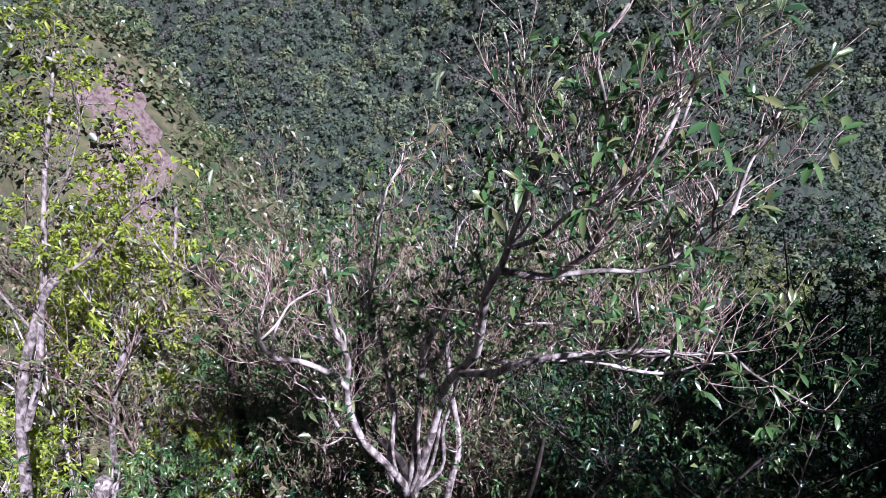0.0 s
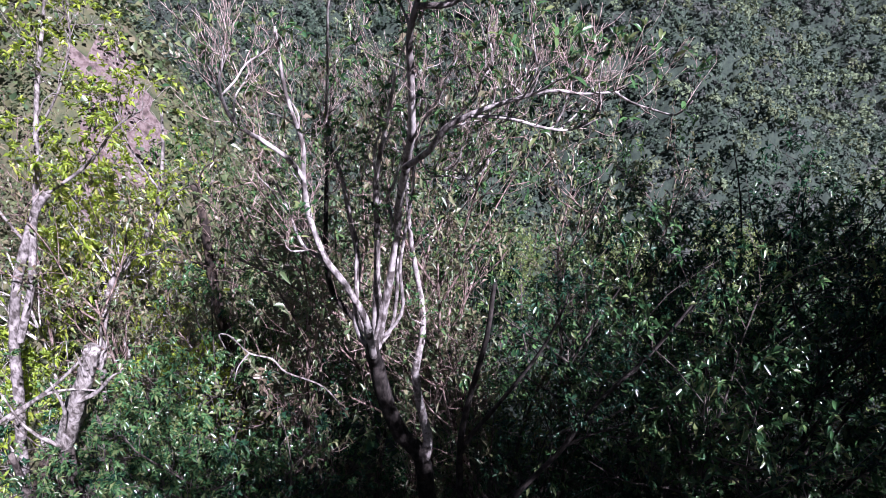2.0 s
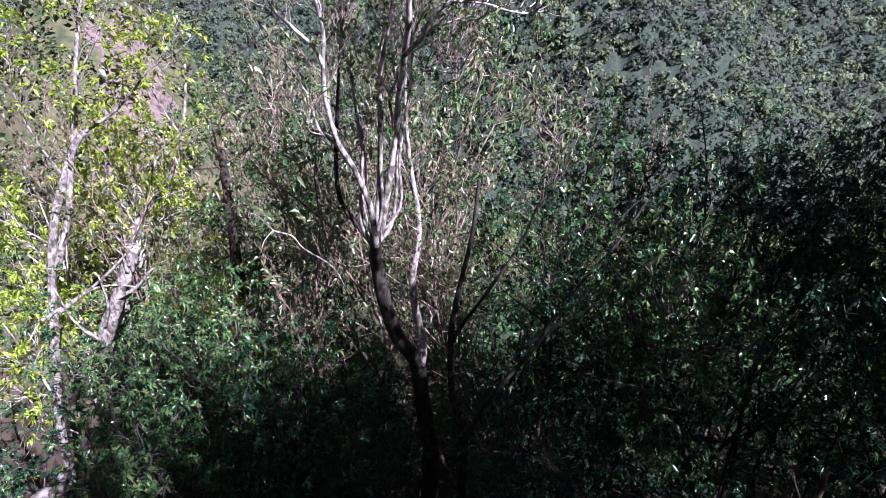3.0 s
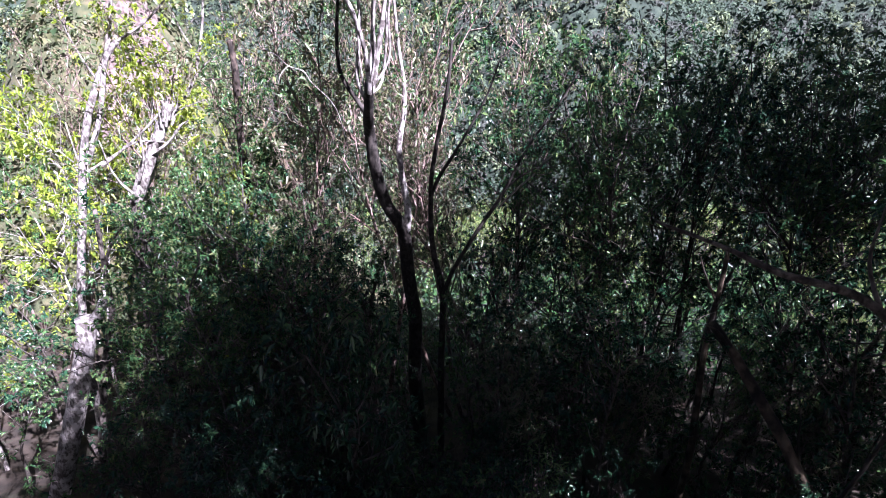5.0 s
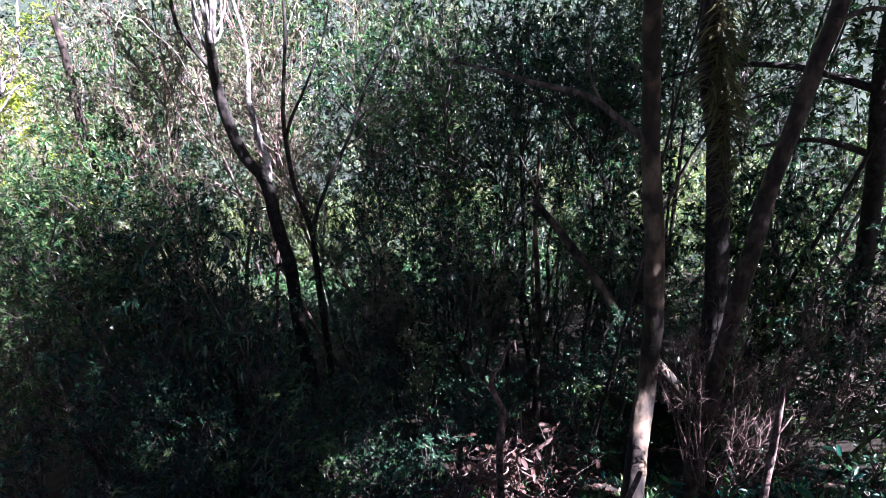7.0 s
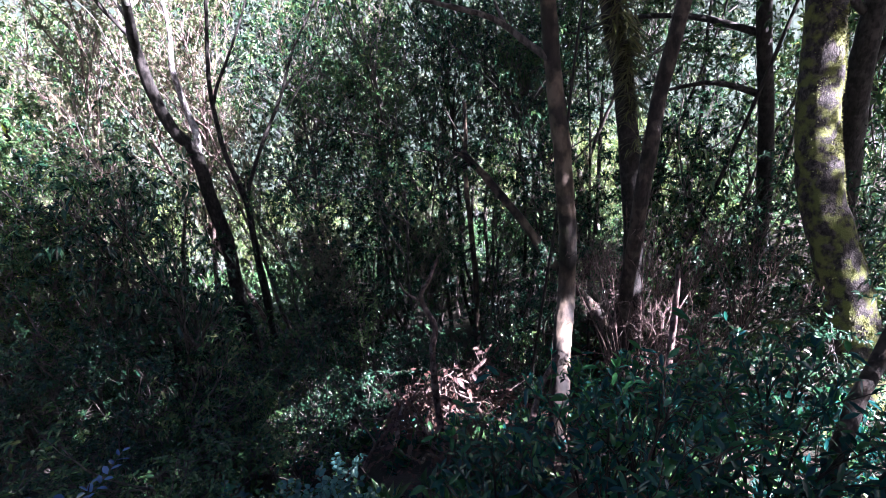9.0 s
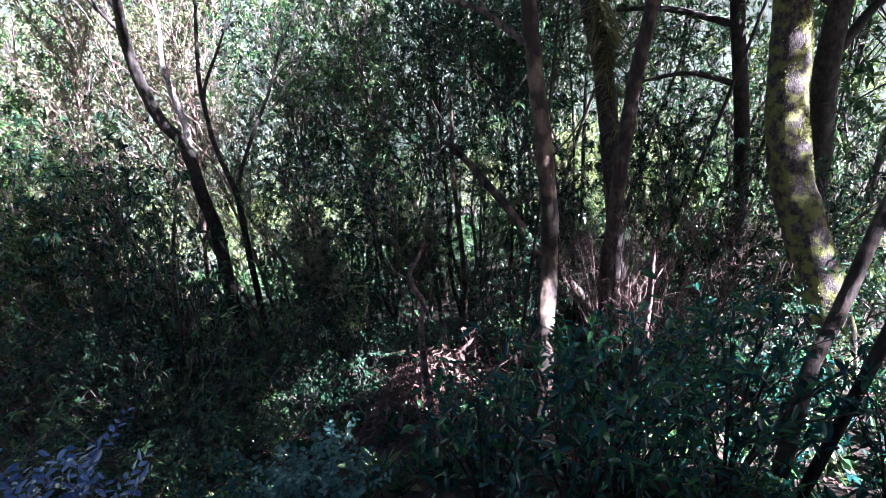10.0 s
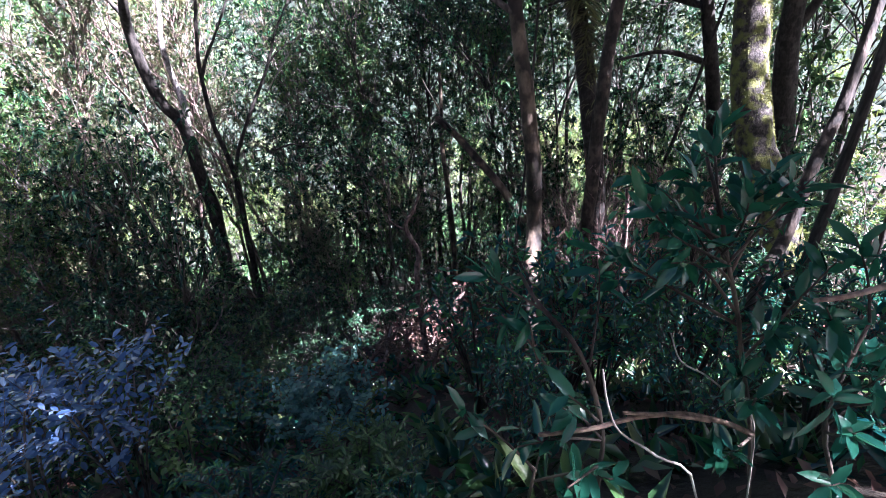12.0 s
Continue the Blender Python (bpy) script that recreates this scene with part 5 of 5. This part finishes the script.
def near_shrub(label, base, stem, arms, leaves, more=0, reach=0.3):
    e = thing("large_leaved_shrub", base, label, "shrub", "near shrubs")
    o = np.array(base)
    w = Wood()
    w.tube(smooth_line(np.array(stem) - o, 4), 0.009, 0.005, 8, 0.05)
    part("stem", w.mesh("stem", BARK_BROWN), e)
    side_arms = sprout(smooth_line(np.array(stem) - o, 4), more, reach, 0.4, 0.25, bend=0.15)
    roof = max(p[2] for p in stem) - o[2] - 0.08
    arms = arms + [(q * (1, 1, min(1, roof / q[-1][2])) + o, 0.005) for q in side_arms]
    for line, r in arms:
        w = Wood()
        q = smooth_line(np.array(line) - o, 4)
        w.tube(q, r, r * 0.45, 7, 0.05)
        branch = part("branch", w.mesh("branch", BARK_BROWN), e)
        along = unit(q[-1] - q[-4])
        for i in range(leaves):
            s = 1 - 0.5 * (i / leaves) ** 1.2
            at = q[min(int(s * (len(q) - 1)), len(q) - 1)]
            d = Vector(unit(along * 0.5 + rng.normal(size=3) * 0.6 + np.array((0, 0, 0.15))))
            side = d.cross(Vector((0, 0, 1)) + Vector(rng.normal(size=3) * 0.3)).normalized()
            m = Matrix((side, d, side.cross(d))).transposed().to_4x4()
            leaf = part("leaf", LEAF_MESHES[int(rng.integers(4))], branch)
            leaf.matrix_basis = Matrix.Translation(at) @ m
    return e


near_shrub("shrub with large glossy lance-shaped leaves and brown stems", (2.16, -10.66, -8.5),
           [(2.16, -10.66, -8.6), (2.03, -10.65, -8.04), (1.91, -10.64, -7.7), (1.84, -10.64, -7.5), (1.76, -10.63, -7.3), (1.7, -10.62, -7.13), (1.69, -10.56, -7.0)],
           [([(1.7, -10.62, -7.15), (1.72, -10.57, -7.03), (1.74, -10.53, -6.95)], 0.005),
            ([(1.75, -10.63, -7.28), (1.62, -10.55, -7.12), (1.52, -10.5, -7.04)], 0.005),
            ([(1.78, -10.63, -7.35), (1.9, -10.6, -7.2), (2.0, -10.55, -7.1)], 0.005),
            ([(1.84, -10.64, -7.5), (1.7, -10.6, -7.32), (1.55, -10.62, -7.25)], 0.006),
            ([(1.86, -10.64, -7.55), (1.68, -10.5, -7.42), (1.5, -10.4, -7.3)], 0.006),
            ([(1.91, -10.64, -7.7), (2.05, -10.68, -7.5), (2.12, -10.72, -7.36)], 0.006),
            ([(2.0, -10.65, -7.95), (1.85, -10.75, -7.75), (1.72, -10.82, -7.66)], 0.006),
            ([(2.05, -10.65, -8.1), (1.85, -10.72, -8.0), (1.7, -10.78, -7.9)], 0.006)], 13, 12, 0.34)
near_shrub("shrub with large glossy leaves on a slender side stem", (1.33, -10.68, -8.5),
           [(1.33, -10.68, -8.6), (1.33, -10.66, -7.98), (1.33, -10.66, -7.72), (1.28, -10.6, -7.46), (1.25, -10.45, -7.38), (1.28, -10.3, -7.36)],
           [([(1.26, -10.45, -7.4), (1.2, -10.35, -7.36), (1.17, -10.28, -7.34)], 0.004),
            ([(1.3, -10.62, -7.5), (1.42, -10.5, -7.4), (1.5, -10.4, -7.36)], 0.004),
            ([(1.33, -10.66, -7.75), (1.2, -10.66, -7.68), (1.06, -10.64, -7.66)], 0.005),
            ([(1.33, -10.66, -7.85), (1.22, -10.74, -7.74), (1.12, -10.78, -7.7)], 0.005)], 8, 4, 0.28)
near_shrub("leafy shrub with glossy leaves beside the walk", (2.3, -10.9, -8.4),
           [(2.3, -10.9, -8.5), (2.12, -10.9, -8.1), (1.96, -10.9, -7.8), (2.0, -10.88, -7.66), (2.12, -10.85, -7.5)],
           [([(2.05, -10.87, -7.58), (1.94, -10.86, -7.46), (1.86, -10.86, -7.36)], 0.005),
            ([(2.12, -10.85, -7.5), (2.14, -10.8, -7.38), (2.1, -10.76, -7.26)], 0.005),
            ([(2.0, -10.88, -7.66), (1.86, -10.94, -7.58), (1.76, -10.98, -7.56)], 0.005),
            ([(2.12, -10.9, -8.1), (1.96, -10.98, -7.94), (1.8, -11.02, -7.82)], 0.005)], 12, 9, 0.3)
near_shrub("low large-leaved shrub under the brown stems", (1.15, -10.4, -8.8),
           [(1.15, -10.4, -8.85), (1.17, -10.5, -8.2), (1.18, -10.55, -7.9)],
           [([(1.18, -10.55, -7.9), (1.1, -10.45, -7.8), (1.02, -10.35, -7.75)], 0.005),
            ([(1.17, -10.5, -8.2), (1.3, -10.4, -8.05), (1.42, -10.3, -7.95)], 0.005),
            ([(1.18, -10.55, -7.95), (1.25, -10.65, -7.85), (1.3, -10.75, -7.8)], 0.005)], 8, 2)
dead_wood("bare_twig", "long thin bare pale twig arching through the shrub", (2.02, -10.7, -8.4),
          [([(2.06, -10.7, -8.5), (2.02, -10.67, -8.02), (1.88, -10.67, -7.84), (1.72, -10.67, -7.67), (1.59, -10.67, -7.56), (1.53, -10.67, -7.44)], 0.004, 0.002, "twig")], DEADWOOD)
dead_wood("bare_twig", "thin bare pale twig arching through the shrub", (1.42, -10.95, -8.3),
          [([(1.46, -10.96, -8.45), (1.37, -10.95, -7.69), (1.21, -10.95, -7.47), (1.1, -10.95, -7.35), (1.06, -10.95, -7.26), (1.04, -10.95, -7.17)], 0.0035, 0.002, "twig")], DEADWOOD)
dead_wood("brown_branch", "smooth brown branches lying across the shrub stems", (1.6, -10.68, -7.78),
          [([(2.02, -10.67, -8.05), (1.82, -10.68, -7.89), (1.61, -10.68, -7.76), (1.42, -10.68, -7.69), (1.27, -10.68, -7.66), (1.1, -10.68, -7.6)], 0.010, 0.006, "branch"),
           ([(1.74, -10.69, -7.84), (1.55, -10.69, -7.73), (1.37, -10.69, -7.64)], 0.008, 0.005, "branch"),
           ([(2.2, -10.9, -7.33), (2.02, -10.9, -7.32), (1.85, -10.9, -7.3), (1.72, -10.9, -7.27)], 0.010, 0.006, "branch")], BARK_TAN)


def epiphyte(x, y, z, size, count):
    e = thing("epiphyte_fern", (x, y, z), "tuft of strap-shaped epiphyte leaves on the dark trunk", "fern", "trunk epiphytes")
    a = rng.random(count) * 2 * math.pi
    d = np.stack([np.cos(a), np.sin(a), -0.25 + 0.8 * rng.random(count)], -1)
    b = rng.normal(size=(count, 3)) * (0.08, 0.08, 0.16)
    part("frond", leaf_blades("frond", b, d, size * (0.6 + 0.7 * rng.random(count)), 0.11, LEAF_STRAP, 0.7, True), e)


for x, y, z, s in ((8.55, -1.45, -8.0, 0.5), (8.4, -1.5, -7.4, 0.7), (8.2, -1.45, -6.9, 0.75), (8.1, -1.5, -6.4, 0.7), (8.75, -1.45, -8.7, 0.45), (8.05, -1.4, -5.8, 0.6), (8.6, -1.2, -7.2, 0.6),
                   (8.35, -1.55, -7.1, 0.7), (8.3, -1.3, -6.6, 0.7), (8.0, -1.5, -6.1, 0.7), (8.5, -1.5, -7.7, 0.55), (8.9, -1.45, -9.3, 0.4), (8.65, -1.5, -8.4, 0.45)):
    epiphyte(x, y, z, s * 0.62, 55)


# ---- floor cover ----


def scatter(name, label, count, area, leaf, size, ratio, stand, fine=False):
    """Litter (lying) or herbs (standing) over a stretch of the floor."""
    x, y = rng.uniform(area[0], area[1], count), rng.uniform(area[2], area[3], count)
    if stand:
        cx, cy = rng.uniform(area[0], area[1], count // 14), rng.uniform(area[2], area[3], count // 14)
        k = rng.integers(0, len(cx), count)
        x, y = cx[k] + rng.normal(size=count) * 0.07, cy[k] + rng.normal(size=count) * 0.07
    z = ground_height(x, y) + (0.02 if not stand else 0.0)
    a = rng.random(count) * 2 * math.pi
    d = np.stack([np.cos(a), np.sin(a), (0.7 + rng.random(count)) * stand + 0.25 * rng.normal(size=count)], -1)
    return tagged(new(name, leaf_blades(name, np.stack([x, y, z], -1), d, size * (0.5 + rng.random(count)), ratio, leaf, 0.2 * stand)), label, "undergrowth", kind="stuff")


reseed(79)
scatter("leaf_litter", "brown fallen leaves over the forest floor", 16000, (-5, 12, -12.5, 2), LEAF_DEAD, 0.09, 0.5, 0)
scatter("herb_layer", "low green herbs and seedlings on the forest floor", 16000, (-5, 12, -12.5, 2), LEAF_BIG, 0.2, 0.3, 1)
scatter("herb_layer", "low mid-green herbs on the forest floor", 9000, (-6, 14, -11, 4), LEAF_MID, 0.28, 0.25, 1)
